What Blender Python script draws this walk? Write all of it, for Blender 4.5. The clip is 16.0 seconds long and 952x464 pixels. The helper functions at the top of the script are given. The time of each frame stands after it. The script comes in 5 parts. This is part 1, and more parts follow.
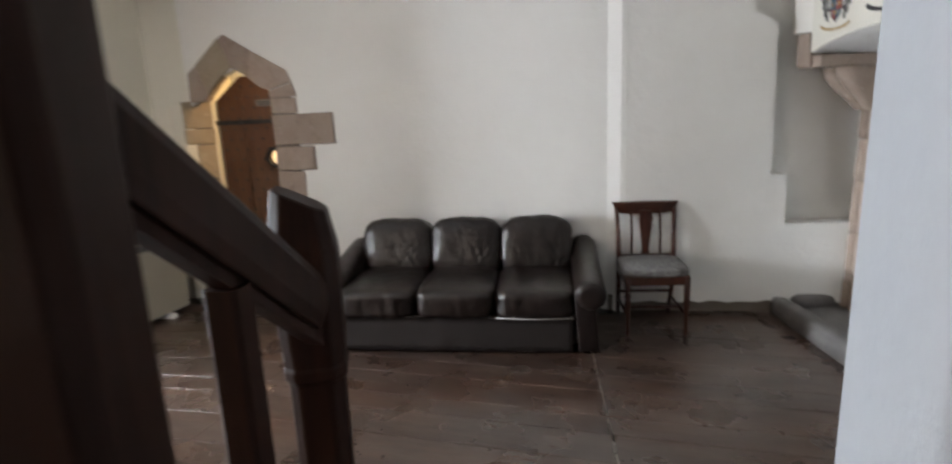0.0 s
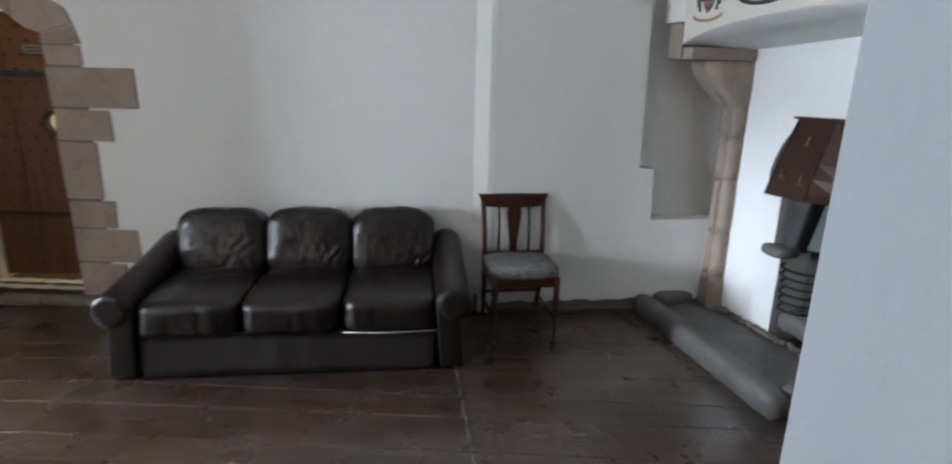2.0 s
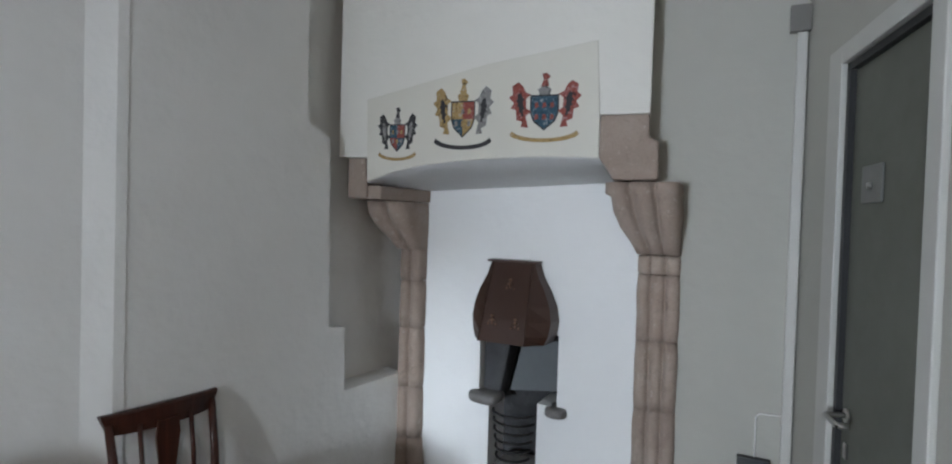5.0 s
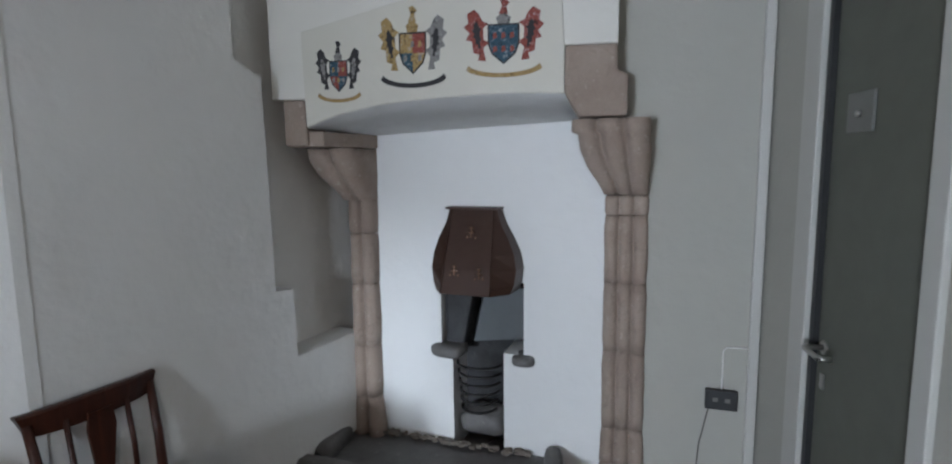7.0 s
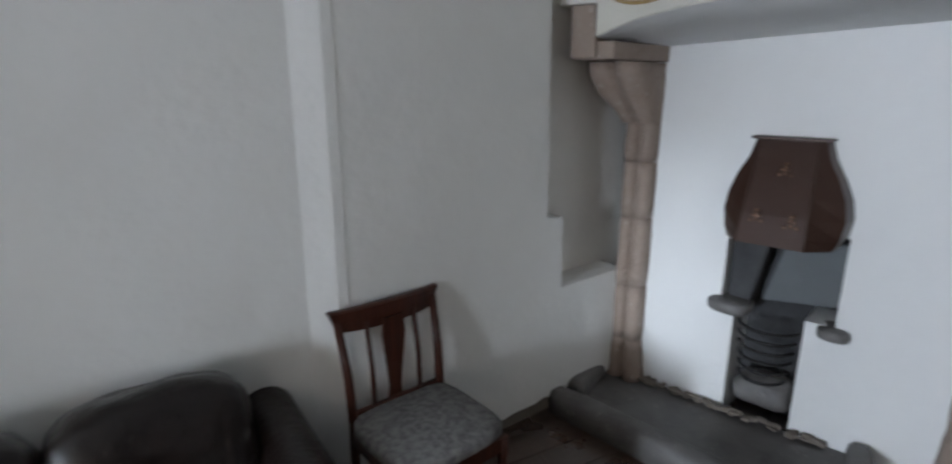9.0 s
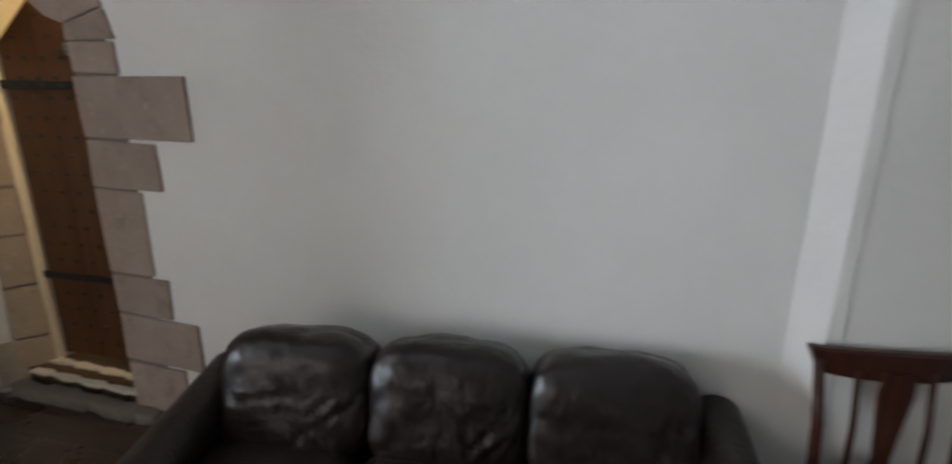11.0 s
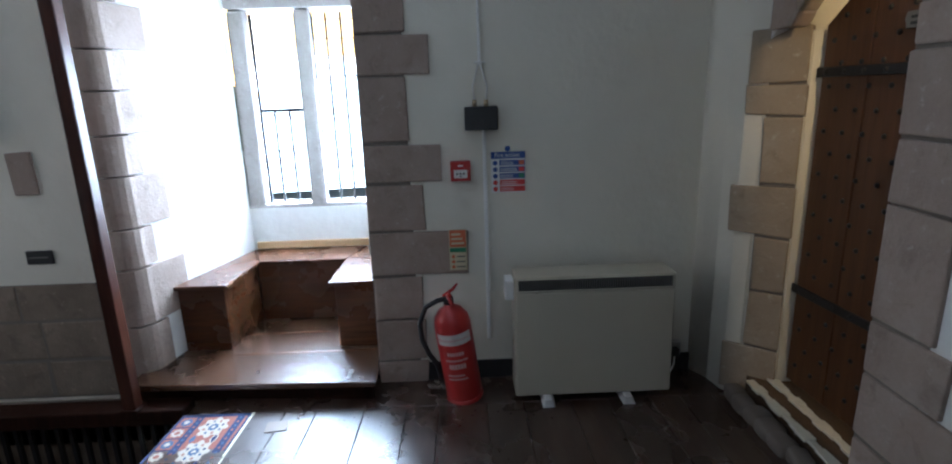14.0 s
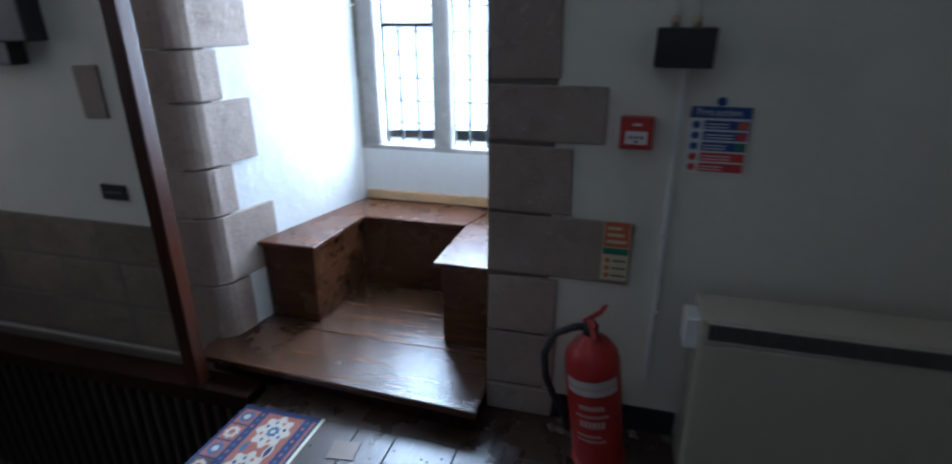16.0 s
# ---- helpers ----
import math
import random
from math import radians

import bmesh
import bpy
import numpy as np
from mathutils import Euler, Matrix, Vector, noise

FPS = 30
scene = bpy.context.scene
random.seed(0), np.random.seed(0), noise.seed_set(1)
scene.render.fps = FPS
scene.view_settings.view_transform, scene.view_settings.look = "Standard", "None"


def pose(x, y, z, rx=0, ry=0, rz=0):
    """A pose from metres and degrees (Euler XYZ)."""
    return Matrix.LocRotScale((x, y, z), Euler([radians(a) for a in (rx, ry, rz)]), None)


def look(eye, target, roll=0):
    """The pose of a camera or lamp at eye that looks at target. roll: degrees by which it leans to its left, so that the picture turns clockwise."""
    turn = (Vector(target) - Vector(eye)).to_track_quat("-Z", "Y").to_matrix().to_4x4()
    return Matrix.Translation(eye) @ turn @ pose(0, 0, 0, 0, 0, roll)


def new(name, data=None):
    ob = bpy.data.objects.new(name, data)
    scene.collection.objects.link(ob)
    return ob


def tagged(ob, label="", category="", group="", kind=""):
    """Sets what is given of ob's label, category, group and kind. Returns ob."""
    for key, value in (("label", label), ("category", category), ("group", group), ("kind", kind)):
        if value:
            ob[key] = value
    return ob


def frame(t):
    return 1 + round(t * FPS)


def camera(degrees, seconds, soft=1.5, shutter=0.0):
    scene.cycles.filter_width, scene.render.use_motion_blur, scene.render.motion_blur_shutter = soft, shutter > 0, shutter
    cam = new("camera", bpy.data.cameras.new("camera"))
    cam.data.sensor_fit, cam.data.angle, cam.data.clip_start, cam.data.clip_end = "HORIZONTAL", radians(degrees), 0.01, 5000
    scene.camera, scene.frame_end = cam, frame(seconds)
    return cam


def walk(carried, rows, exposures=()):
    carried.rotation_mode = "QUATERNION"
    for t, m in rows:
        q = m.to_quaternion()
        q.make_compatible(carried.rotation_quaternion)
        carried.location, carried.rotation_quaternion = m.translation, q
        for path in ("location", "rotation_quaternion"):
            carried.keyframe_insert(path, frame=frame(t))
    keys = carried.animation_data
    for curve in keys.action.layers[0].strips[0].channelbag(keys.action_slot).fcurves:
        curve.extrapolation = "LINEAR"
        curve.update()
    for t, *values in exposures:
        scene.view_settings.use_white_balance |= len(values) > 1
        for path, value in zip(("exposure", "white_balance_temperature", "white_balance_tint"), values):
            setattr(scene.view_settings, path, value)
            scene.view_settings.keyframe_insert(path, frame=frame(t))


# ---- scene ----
cam = camera(81.8, 16.0, soft=2.0, shutter=0.5)
PATH = [
    (0, (0.954, -0.010, 1.580), (0.407, 1.868, 1.163), -2.5),
    (0.5, (0.881, 0.200, 1.563), (0.544, 2.096, 1.023), -3.6),
    (1, (0.824, 0.282, 1.538), (0.521, 2.183, 0.983), -0.5),
    (1.5, (0.853, 0.368, 1.587), (0.632, 2.268, 0.998), 1.4),
    (2, (0.905, 0.548, 1.597), (0.845, 2.481, 1.083), 1.4),
    (2.5, (0.940, 0.778, 1.642), (1.163, 2.689, 1.098), 3.2),
    (3, (0.677, 1.034, 1.636), (1.305, 2.856, 1.101), 2.1),
    (3.5, (0.623, 1.274, 1.699), (1.503, 3.008, 1.231), 3.3),
    (4, (0.564, 1.503, 1.72), (1.672, 3.133, 1.382), 1.3),
    (4.5, (0.489, 1.606, 1.732), (1.751, 3.142, 1.508), 1.5),
    (5, (0.292, 1.728, 1.693), (1.727, 3.119, 1.65), 1.7),
    (7.5, (0.364, 2.169, 1.704), (1.951, 3.347, 1.398), 0.0),
    (8, (0.358, 2.389, 1.673), (1.836, 3.674, 1.268), 0.2),
    (10.5, (0.370, 2.345, 1.680), (0.178, 4.255, 1.168), 1.3),
    (11, (0.290, 2.470, 1.690), (-0.290, 4.290, 1.125), 0.3),
    (11.5, (0.349, 2.641, 1.552), (-0.729, 4.248, 1.047), -2.9),
    (12, (0.303, 2.631, 1.534), (-1.193, 3.893, 1.121), -2.0),
    (12.5, (0.140, 2.669, 1.533), (-1.585, 3.583, 1.095), -2.9),
    (13, (-0.046, 2.671, 1.522), (-1.888, 3.348, 1.137), -3.4),
    (13.5, (-0.195, 2.747, 1.506), (-2.125, 3.068, 1.092), -3.0),
    (14, (-0.35, 2.869, 1.565), (-2.288, 2.907, 1.073), -1.8),
    (14.5, (-0.486, 2.915, 1.529), (-2.421, 2.944, 1.023), -1.8),
    (15, (-0.721, 2.863, 1.506), (-2.644, 3.088, 1.006), 0.9),
    (15.5, (-0.952, 2.712, 1.514), (-2.867, 2.713, 0.935), 0.1),
    (16, (-1.367, 2.814, 1.525), (-3.164, 2.327, 0.795), -0.1),
]
walk(cam, [(t, look(eye, target, roll)) for t, eye, target, roll in PATH],
     [(0, 0.45, 7050, 18), (1, 0.3, 6600, 16), (3, -0.08, 6350, 15), (5, -0.36, 6550, 15), (8, -0.45, 6350, 16), (10.5, -0.2, 6700, 16), (12, 0.15, 6400, 15), (12.5, 0.25, 6100, 14), (13, 0.12, 5800, 14), (13.5, -0.2, 5600, 13), (14.5, -0.75, 5400, 12), (15, -1.03, 5300, 12), (16, -1.5, 5300, 12)])

# ---- world, sun and large lights ----
world = bpy.data.worlds.new("world")
scene.world = world
world.use_nodes = True
wn = world.node_tree.nodes
sky = wn.new("ShaderNodeTexSky")
sky.sky_type = "NISHITA"
sky.sun_disc = False
sky.sun_elevation, sky.sun_rotation = radians(8), radians(249.4)
sky.dust_density = 3.0
world.node_tree.links.new(sky.outputs[0], wn["Background"].inputs[0])
wn["Background"].inputs[1].default_value = 0.15


YS_LAMP = -1.72


def area_lamp(name, m, sx, sy, watts, colour):
    d = bpy.data.lights.new(name, "AREA")
    d.shape, d.size, d.size_y, d.energy, d.color = "RECTANGLE", sx, sy, watts, colour
    ob = new(name, d)
    ob.matrix_basis = m
    return ob


# low hazy sun from the west, in through the window
sun = bpy.data.lights.new("sun", "SUN")
sun.energy, sun.angle, sun.color = 4.8, radians(7), (0.76, 0.90, 1.0)
new("sun", sun).matrix_basis = look((-24.44, -5.75, 4.4), (-4.44, 1.75, 1.5))

# daylight standing in the outer side of the window opening, facing the room
area_lamp("window_daylight", look((-4.62, 1.72, 1.36), (-3.0, 2.05, 1.25)), 0.8, 1.0, 520, (0.74, 0.88, 1.0))
# daylight in the window of the south wall, behind the first steps of the walk
area_lamp("south_window_daylight", look((-2.2, YS_LAMP, 1.75), (-1.2, 3.0, 1.3)), 1.25, 1.35, 28, (1.0, 0.92, 0.84))

# warm wall lamp of the passage behind the pointed doorway
area_lamp("passage_lamp", look((-1.70, 4.475, 2.14), (-2.45, 4.48, 1.35)), 0.05, 0.25, 11, (1.0, 0.70, 0.32))
area_lamp("passage_lamp_far", look((-2.3, 4.72, 1.5), (-2.35, 5.3, 1.35)), 0.3, 0.3, 9, (1.0, 0.76, 0.42))

# ---- materials ----


class Mat:
    """A small builder for procedural materials."""

    def __init__(self, name, rough=0.8, metal=0.0):
        self.m = bpy.data.materials.new(name)
        self.m.use_nodes = True
        self.t = self.m.node_tree
        self.b = self.t.nodes["Principled BSDF"]
        self.b.inputs["Roughness"].default_value = rough
        self.b.inputs["Metallic"].default_value = metal
        self.co = self.t.nodes.new("ShaderNodeTexCoord").outputs["Object"]
        self.height = None

    def link(self, a, b):
        self.t.links.new(a, b)

    def coords(self, scale=(1, 1, 1), world_space=False):
        n = self.t.nodes.new("ShaderNodeMapping")
        n.inputs["Scale"].default_value = scale
        src = self.co
        if world_space:
            src = self.t.nodes.new("ShaderNodeNewGeometry").outputs["Position"]
        self.link(src, n.inputs[0])
        return n.outputs[0]

    def noise(self, scale, detail=4, rough=0.55, stretch=(1, 1, 1), world_space=False, distortion=0.0):
        n = self.t.nodes.new("ShaderNodeTexNoise")
        n.inputs["Scale"].default_value = scale
        n.inputs["Detail"].default_value = detail
        n.inputs["Roughness"].default_value = rough
        n.inputs["Distortion"].default_value = distortion
        self.link(self.coords(stretch, world_space), n.inputs["Vector"])
        return n.outputs["Fac"]

    def ramp(self, fac, stops):
        n = self.t.nodes.new("ShaderNodeValToRGB")
        el = n.color_ramp.elements
        while len(el) < len(stops):
            el.new(0.5)
        for e, (p, c) in zip(el, stops):
            e.position = p
            e.color = (*c, 1) if len(c) == 3 else c
        self.link(fac, n.inputs[0])
        return n.outputs[0]

    def mix(self, fac, a, b, blend="MIX"):
        n = self.t.nodes.new("ShaderNodeMix")
        n.data_type, n.blend_type = "RGBA", blend
        for v, s in ((fac, n.inputs[0]), (a, n.inputs[6]), (b, n.inputs[7])):
            if isinstance(v, (int, float)):
                s.default_value = v
            elif isinstance(v, tuple):
                s.default_value = (*v, 1)
            else:
                self.link(v, s)
        return n.outputs[2]

    def grey(self, fac, lo, hi):
        n = self.t.nodes.new("ShaderNodeMapRange")
        n.inputs[3].default_value, n.inputs[4].default_value = lo, hi
        self.link(fac, n.inputs[0])
        return n.outputs[0]

    def per_object(self):
        return self.t.nodes.new("ShaderNodeObjectInfo").outputs["Random"]

    def colour(self, c):
        if isinstance(c, tuple):
            self.b.inputs["Base Color"].default_value = (*c, 1)
        else:
            self.link(c, self.b.inputs["Base Color"])
        return self

    def roughness(self, fac, lo, hi):
        self.link(self.grey(fac, lo, hi), self.b.inputs["Roughness"])
        return self

    def bump(self, fac, strength=0.3, distance=0.01):
        n = self.t.nodes.new("ShaderNodeBump")
        n.inputs["Strength"].default_value, n.inputs["Distance"].default_value = strength, distance
        self.link(fac, n.inputs["Height"])
        if self.height is not None:
            self.link(self.height, n.inputs["Normal"])
        self.height = n.outputs[0]
        self.link(self.height, self.b.inputs["Normal"])
        return self


def plaster(name, base, dirt, amount=0.5):
    k = Mat(name, 0.85)
    big = k.noise(0.9, 5, 0.6, world_space=True)
    fine = k.noise(14, 5, 0.6, world_space=True)
    c = k.mix(k.grey(big, 0.0, amount), base, dirt)
    c = k.mix(k.grey(fine, 0.0, 0.25), c, tuple(v * 0.86 for v in base))
    k.colour(c)
    k.bump(k.noise(2.2, 4, 0.5, world_space=True), 0.55, 0.05)
    k.bump(k.noise(28, 4, 0.6, world_space=True), 0.22, 0.01)
    return k.m


def wood(name, dark, light, rough=(0.3, 0.55), axis=0, scale=1.0, vary=0.35, bump=0.25, spec=0.35):
    k = Mat(name, 0.4)
    st = [22, 22, 22]
    st[axis] = 1.6
    grain = k.noise(1.3 * scale, 7, 0.62, tuple(st), distortion=0.4)
    blotch = k.noise(3.0 * scale, 4, 0.55)
    c = k.ramp(grain, [(0.28, dark), (0.72, light)])
    c = k.mix(k.grey(blotch, 0.0, 0.75), c, dark)
    rnd = k.per_object()
    c = k.mix(k.grey(rnd, 0.0, vary), c, tuple(v * 0.45 for v in dark))
    k.colour(c)
    k.b.inputs["Specular IOR Level"].default_value = spec
    k.roughness(blotch, *rough)
    k.bump(grain, bump, 0.004)
    return k.m


def stone(name, a, b, c3, rough=0.85):
    k = Mat(name, rough)
    big = k.noise(5, 5, 0.6, world_space=True)
    fine = k.noise(60, 4, 0.65, world_space=True)
    c = k.ramp(big, [(0.3, a), (0.55, b), (0.8, c3)])
    c = k.mix(k.grey(k.per_object(), 0.0, 0.45), c, tuple(v * 0.62 for v in a))
    c = k.mix(k.grey(fine, 0.0, 0.4), c, tuple(v * 0.55 for v in a))
    stain = k.noise(9, 5, 0.65, world_space=True, distortion=0.8)
    c = k.mix(k.ramp(stain, [(0.55, (0, 0, 0)), (0.72, (0.55, 0.55, 0.55))]), c, tuple(v * 0.5 for v in a))
    lime = k.noise(23, 5, 0.7, world_space=True)
    c = k.mix(k.ramp(lime, [(0.60, (0, 0, 0)), (0.72, (0.45, 0.45, 0.45))]), c, tuple(min(v * 1.35, 0.6) for v in c3))
    k.colour(c)
    k.bump(stain, 0.35, 0.012)
    k.bump(big, 0.4, 0.02)
    k.bump(fine, 0.5, 0.006)
    return k.m


def plain(name, c, rough=0.5, metal=0.0, var=0.25, scale=9, bump=0.05):
    k = Mat(name, rough, metal)
    n = k.noise(scale, 4, 0.6)
    k.colour(k.mix(k.grey(n, 0.0, var), c, tuple(v * 0.6 for v in c)))
    k.roughness(n, max(rough - 0.1, 0.05), min(rough + 0.12, 1.0))
    if bump:
        k.bump(k.noise(scale * 6, 3, 0.5), bump, 0.004)
    return k.m


M_WALL = plaster("white_limewash", (0.80, 0.79, 0.76), (0.68, 0.665, 0.63))
M_WEST = plaster("aged_cream_limewash", (0.77, 0.73, 0.63), (0.62, 0.575, 0.47), 0.7)
M_PANEL = plaster("smooth_white_plaster", (0.83, 0.83, 0.82), (0.76, 0.76, 0.75), 0.35)
# white of the walls by the grey door, darkened to paint in their dimmer light
M_DIMMED_WHITE = plaster("dimmed_white_emulsion", (0.43, 0.415, 0.37), (0.37, 0.355, 0.31), 0.4)
# partition colour is lowered to hold down the window light falling on it
M_PARTITION = plaster("dimmed_grey_emulsion", (0.31, 0.32, 0.33), (0.28, 0.29, 0.30), 0.35)
M_BREAST = plaster("warm_white_limewash", (0.76, 0.735, 0.68), (0.66, 0.63, 0.56), 0.6)
M_CREAM = plaster("cream_lintel_paint", (0.71, 0.685, 0.61), (0.56, 0.525, 0.45), 0.8)
M_STONE = stone("pink_sandstone", (0.35, 0.262, 0.215), (0.42, 0.328, 0.272), (0.48, 0.395, 0.335))
M_BUFF = stone("buff_sandstone", (0.37, 0.29, 0.21), (0.43, 0.345, 0.255), (0.49, 0.405, 0.315))
M_MORTAR = plaster("lime_mortar", (0.20, 0.17, 0.14), (0.12, 0.10, 0.085), 0.7)
M_SLATE = stone("dark_hearth_stone", (0.12, 0.112, 0.107), (0.18, 0.17, 0.162), (0.26, 0.245, 0.235), 0.55)
M_BOARD = wood("dark_floorboards", (0.024, 0.0125, 0.0085), (0.075, 0.039, 0.025), (0.17, 0.40), 0, 1.0, 0.2, 0.22, 0.9)
def floor_wear(m):
    """Reddish scuffed patches, pale dust and grey tread wear over the boards."""
    t = m.node_tree
    bsdf = t.nodes["Principled BSDF"]
    old = bsdf.inputs["Base Color"].links[0].from_socket
    geo = t.nodes.new("ShaderNodeNewGeometry")
    layers = ((0.9, (0.6, 2.6, 1), 0.46, 0.84, (0.125, 0.050, 0.024), 0.65), (2.3, (0.5, 2.2, 1), 0.42, 0.88, (0.090, 0.066, 0.054), 0.75),
              (6.0, (0.45, 1.6, 1), 0.46, 0.90, (0.115, 0.087, 0.073), 0.6), (3.1, (0.8, 1.8, 1), 0.48, 0.86, (0.014, 0.008, 0.006), 0.8), (34.0, (0.3, 1.0, 1), 0.60, 0.80, (0.19, 0.155, 0.13), 0.45))
    for scale, stretch, lo, hi, colour, amount in layers:
        n = t.nodes.new("ShaderNodeTexNoise")
        n.inputs["Scale"].default_value, n.inputs["Detail"].default_value, n.inputs["Distortion"].default_value = scale, 5, 0.15
        n.inputs["Roughness"].default_value = 0.62
        mp = t.nodes.new("ShaderNodeMapping")
        mp.inputs["Scale"].default_value = stretch
        mp.inputs["Location"].default_value = (scale * 3.7, scale * 1.3, 0)
        t.links.new(geo.outputs["Position"], mp.inputs[0])
        t.links.new(mp.outputs[0], n.inputs["Vector"])
        r = t.nodes.new("ShaderNodeMapRange")
        r.inputs[1].default_value, r.inputs[2].default_value, r.inputs[4].default_value = lo, hi, amount
        t.links.new(n.outputs["Fac"], r.inputs[0])
        mx = t.nodes.new("ShaderNodeMix")
        mx.data_type = "RGBA"
        mx.inputs[7].default_value = (*colour, 1)
        t.links.new(r.outputs[0], mx.inputs[0])
        t.links.new(old, mx.inputs[6])
        old = mx.outputs[2]
    t.links.new(old, bsdf.inputs["Base Color"])


floor_wear(M_BOARD)
M_DARK = wood("dark_stained_oak", (0.012, 0.0045, 0.0028), (0.045, 0.016, 0.009), (0.4, 0.6), 2, 1.0, 0.3, 0.25, 0.12)
M_RED = wood("reddish_mahogany", (0.028, 0.008, 0.005), (0.10, 0.029, 0.014), (0.22, 0.4), 2, 1.3, 0.2)
M_BENCH = wood("polished_bench_oak", (0.045, 0.016, 0.007), (0.165, 0.060, 0.023), (0.18, 0.36), 1, 1.2, 0.25, 0.2, 0.55)
M_PINE = wood("bare_pine", (0.42, 0.26, 0.13), (0.60, 0.41, 0.23), (0.5, 0.7), 1, 1.0, 0.2)
M_DOOR = wood("orange_oak_door", (0.075, 0.028, 0.010), (0.18, 0.074, 0.025), (0.4, 0.6), 2, 0.8, 0.25)
M_IRON = plain("black_iron", (0.018, 0.017, 0.017), 0.55, 0.3)
M_BLACK = plain("black_paint", (0.02, 0.02, 0.021), 0.5)
M_GREENGREY = plain("green_grey_door_paint", (0.105, 0.108, 0.086), 0.55, var=0.15)
M_WHITEPAINT = plain("white_gloss_paint", (0.78, 0.78, 0.76), 0.4, var=0.1)
M_FRAME = plain("grey_white_frame_paint", (0.50, 0.49, 0.455), 0.45, var=0.12)
M_HEATER = plain("cream_enamel", (0.50, 0.455, 0.36), 0.4, var=0.12, scale=4)
M_VENT = plain("grey_vent", (0.16, 0.15, 0.135), 0.5)
M_STEEL = plain("brushed_steel", (0.55, 0.54, 0.52), 0.3, 1.0)
M_COPPER = plain("brown_copper", (0.050, 0.022, 0.014), 0.36, 0.3, 0.5, 7, 0.2)
M_REDPAINT = plain("red_enamel", (0.42, 0.022, 0.020), 0.3, var=0.15)
M_SIGNWHITE = plain("white_label", (0.75, 0.75, 0.73), 0.5, var=0.05)
M_SIGNBLUE = plain("blue_print", (0.015, 0.06, 0.24), 0.5, var=0.05)
M_SIGNRED = plain("red_print", (0.52, 0.035, 0.03), 0.5, var=0.05)
M_SIGNCREAM = plain("photoluminescent_cream", (0.62, 0.55, 0.36), 0.5, var=0.1)
M_ORANGE = plain("orange_print", (0.58, 0.13, 0.05), 0.5, var=0.05)
M_GREEN = plain("green_print", (0.03, 0.2, 0.10), 0.5, var=0.05)
M_FOLIAGE = plain("far_foliage", (0.09, 0.14, 0.06), 0.8, var=0.6, scale=3)


def leather():
    k = Mat("brown_black_leather", 0.4)
    n = k.noise(5, 5, 0.6)
    fine = k.noise(160, 3, 0.5)
    c = k.ramp(n, [(0.3, (0.0065, 0.0040, 0.0034)), (0.7, (0.016, 0.0095, 0.0080))])
    k.colour(c)
    k.b.inputs["Specular IOR Level"].default_value = 0.42
    k.roughness(n, 0.23, 0.38)
    k.bump(k.noise(7, 3, 0.5, distortion=1.3), 0.30, 0.016)
    k.bump(k.noise(19, 4, 0.55, (1.0, 1.0, 0.45), distortion=2.2), 0.45, 0.008)
    k.bump(fine, 0.22, 0.003)
    return k.m


def seat_cloth():
    k = Mat("grey_woven_seat", 0.95)
    w = k.noise(40, 3, 0.6)
    c = k.ramp(w, [(0.36, (0.095, 0.09, 0.088)), (0.64, (0.185, 0.178, 0.172))])
    k.colour(c)
    k.bump(w, 0.5, 0.006)
    return k.m


M_LEATHER = leather()
M_CLOTH = seat_cloth()

# ---- geometry helpers ----


def box(bm, x0, x1, y0, y1, z0, z1, m=None):
    r = bmesh.ops.create_cube(bm, size=1.0)["verts"]
    t = Matrix.Translation(((x0 + x1) / 2, (y0 + y1) / 2, (z0 + z1) / 2)) @ Matrix.Diagonal((abs(x1 - x0), abs(y1 - y0), abs(z1 - z0), 1))
    bmesh.ops.transform(bm, matrix=(m @ t) if m else t, verts=r)
    return r


def bevelled(bm, w=0.006, seg=2):
    edges = [e for e in bm.edges if len(e.link_faces) == 2 and e.calc_face_angle(0) > 0.5]
    bmesh.ops.bevel(bm, geom=edges, offset=w, segments=seg, profile=0.6, affect="EDGES", clamp_overlap=True)
    return bm


def prism(bm, outline, y0, y1):
    """An (x, z) outline pushed from y0 to y1."""
    a = [bm.verts.new((x, y0, z)) for x, z in outline]
    b = [bm.verts.new((x, y1, z)) for x, z in outline]
    bm.faces.new(a)
    bm.faces.new(b[::-1])
    n = len(outline)
    for i in range(n):
        bm.faces.new((a[i], b[i], b[(i + 1) % n], a[(i + 1) % n]))
    bmesh.ops.recalc_face_normals(bm, faces=bm.faces[:])
    return bm


def slab(bm, outline, z0, z1):
    """An (x, y) outline pushed from z0 to z1."""
    a = [bm.verts.new((x, y, z0)) for x, y in outline]
    b = [bm.verts.new((x, y, z1)) for x, y in outline]
    bm.faces.new(a)
    bm.faces.new(b[::-1])
    n = len(outline)
    for i in range(n):
        bm.faces.new((a[i], b[i], b[(i + 1) % n], a[(i + 1) % n]))
    bmesh.ops.recalc_face_normals(bm, faces=bm.faces[:])
    return bm


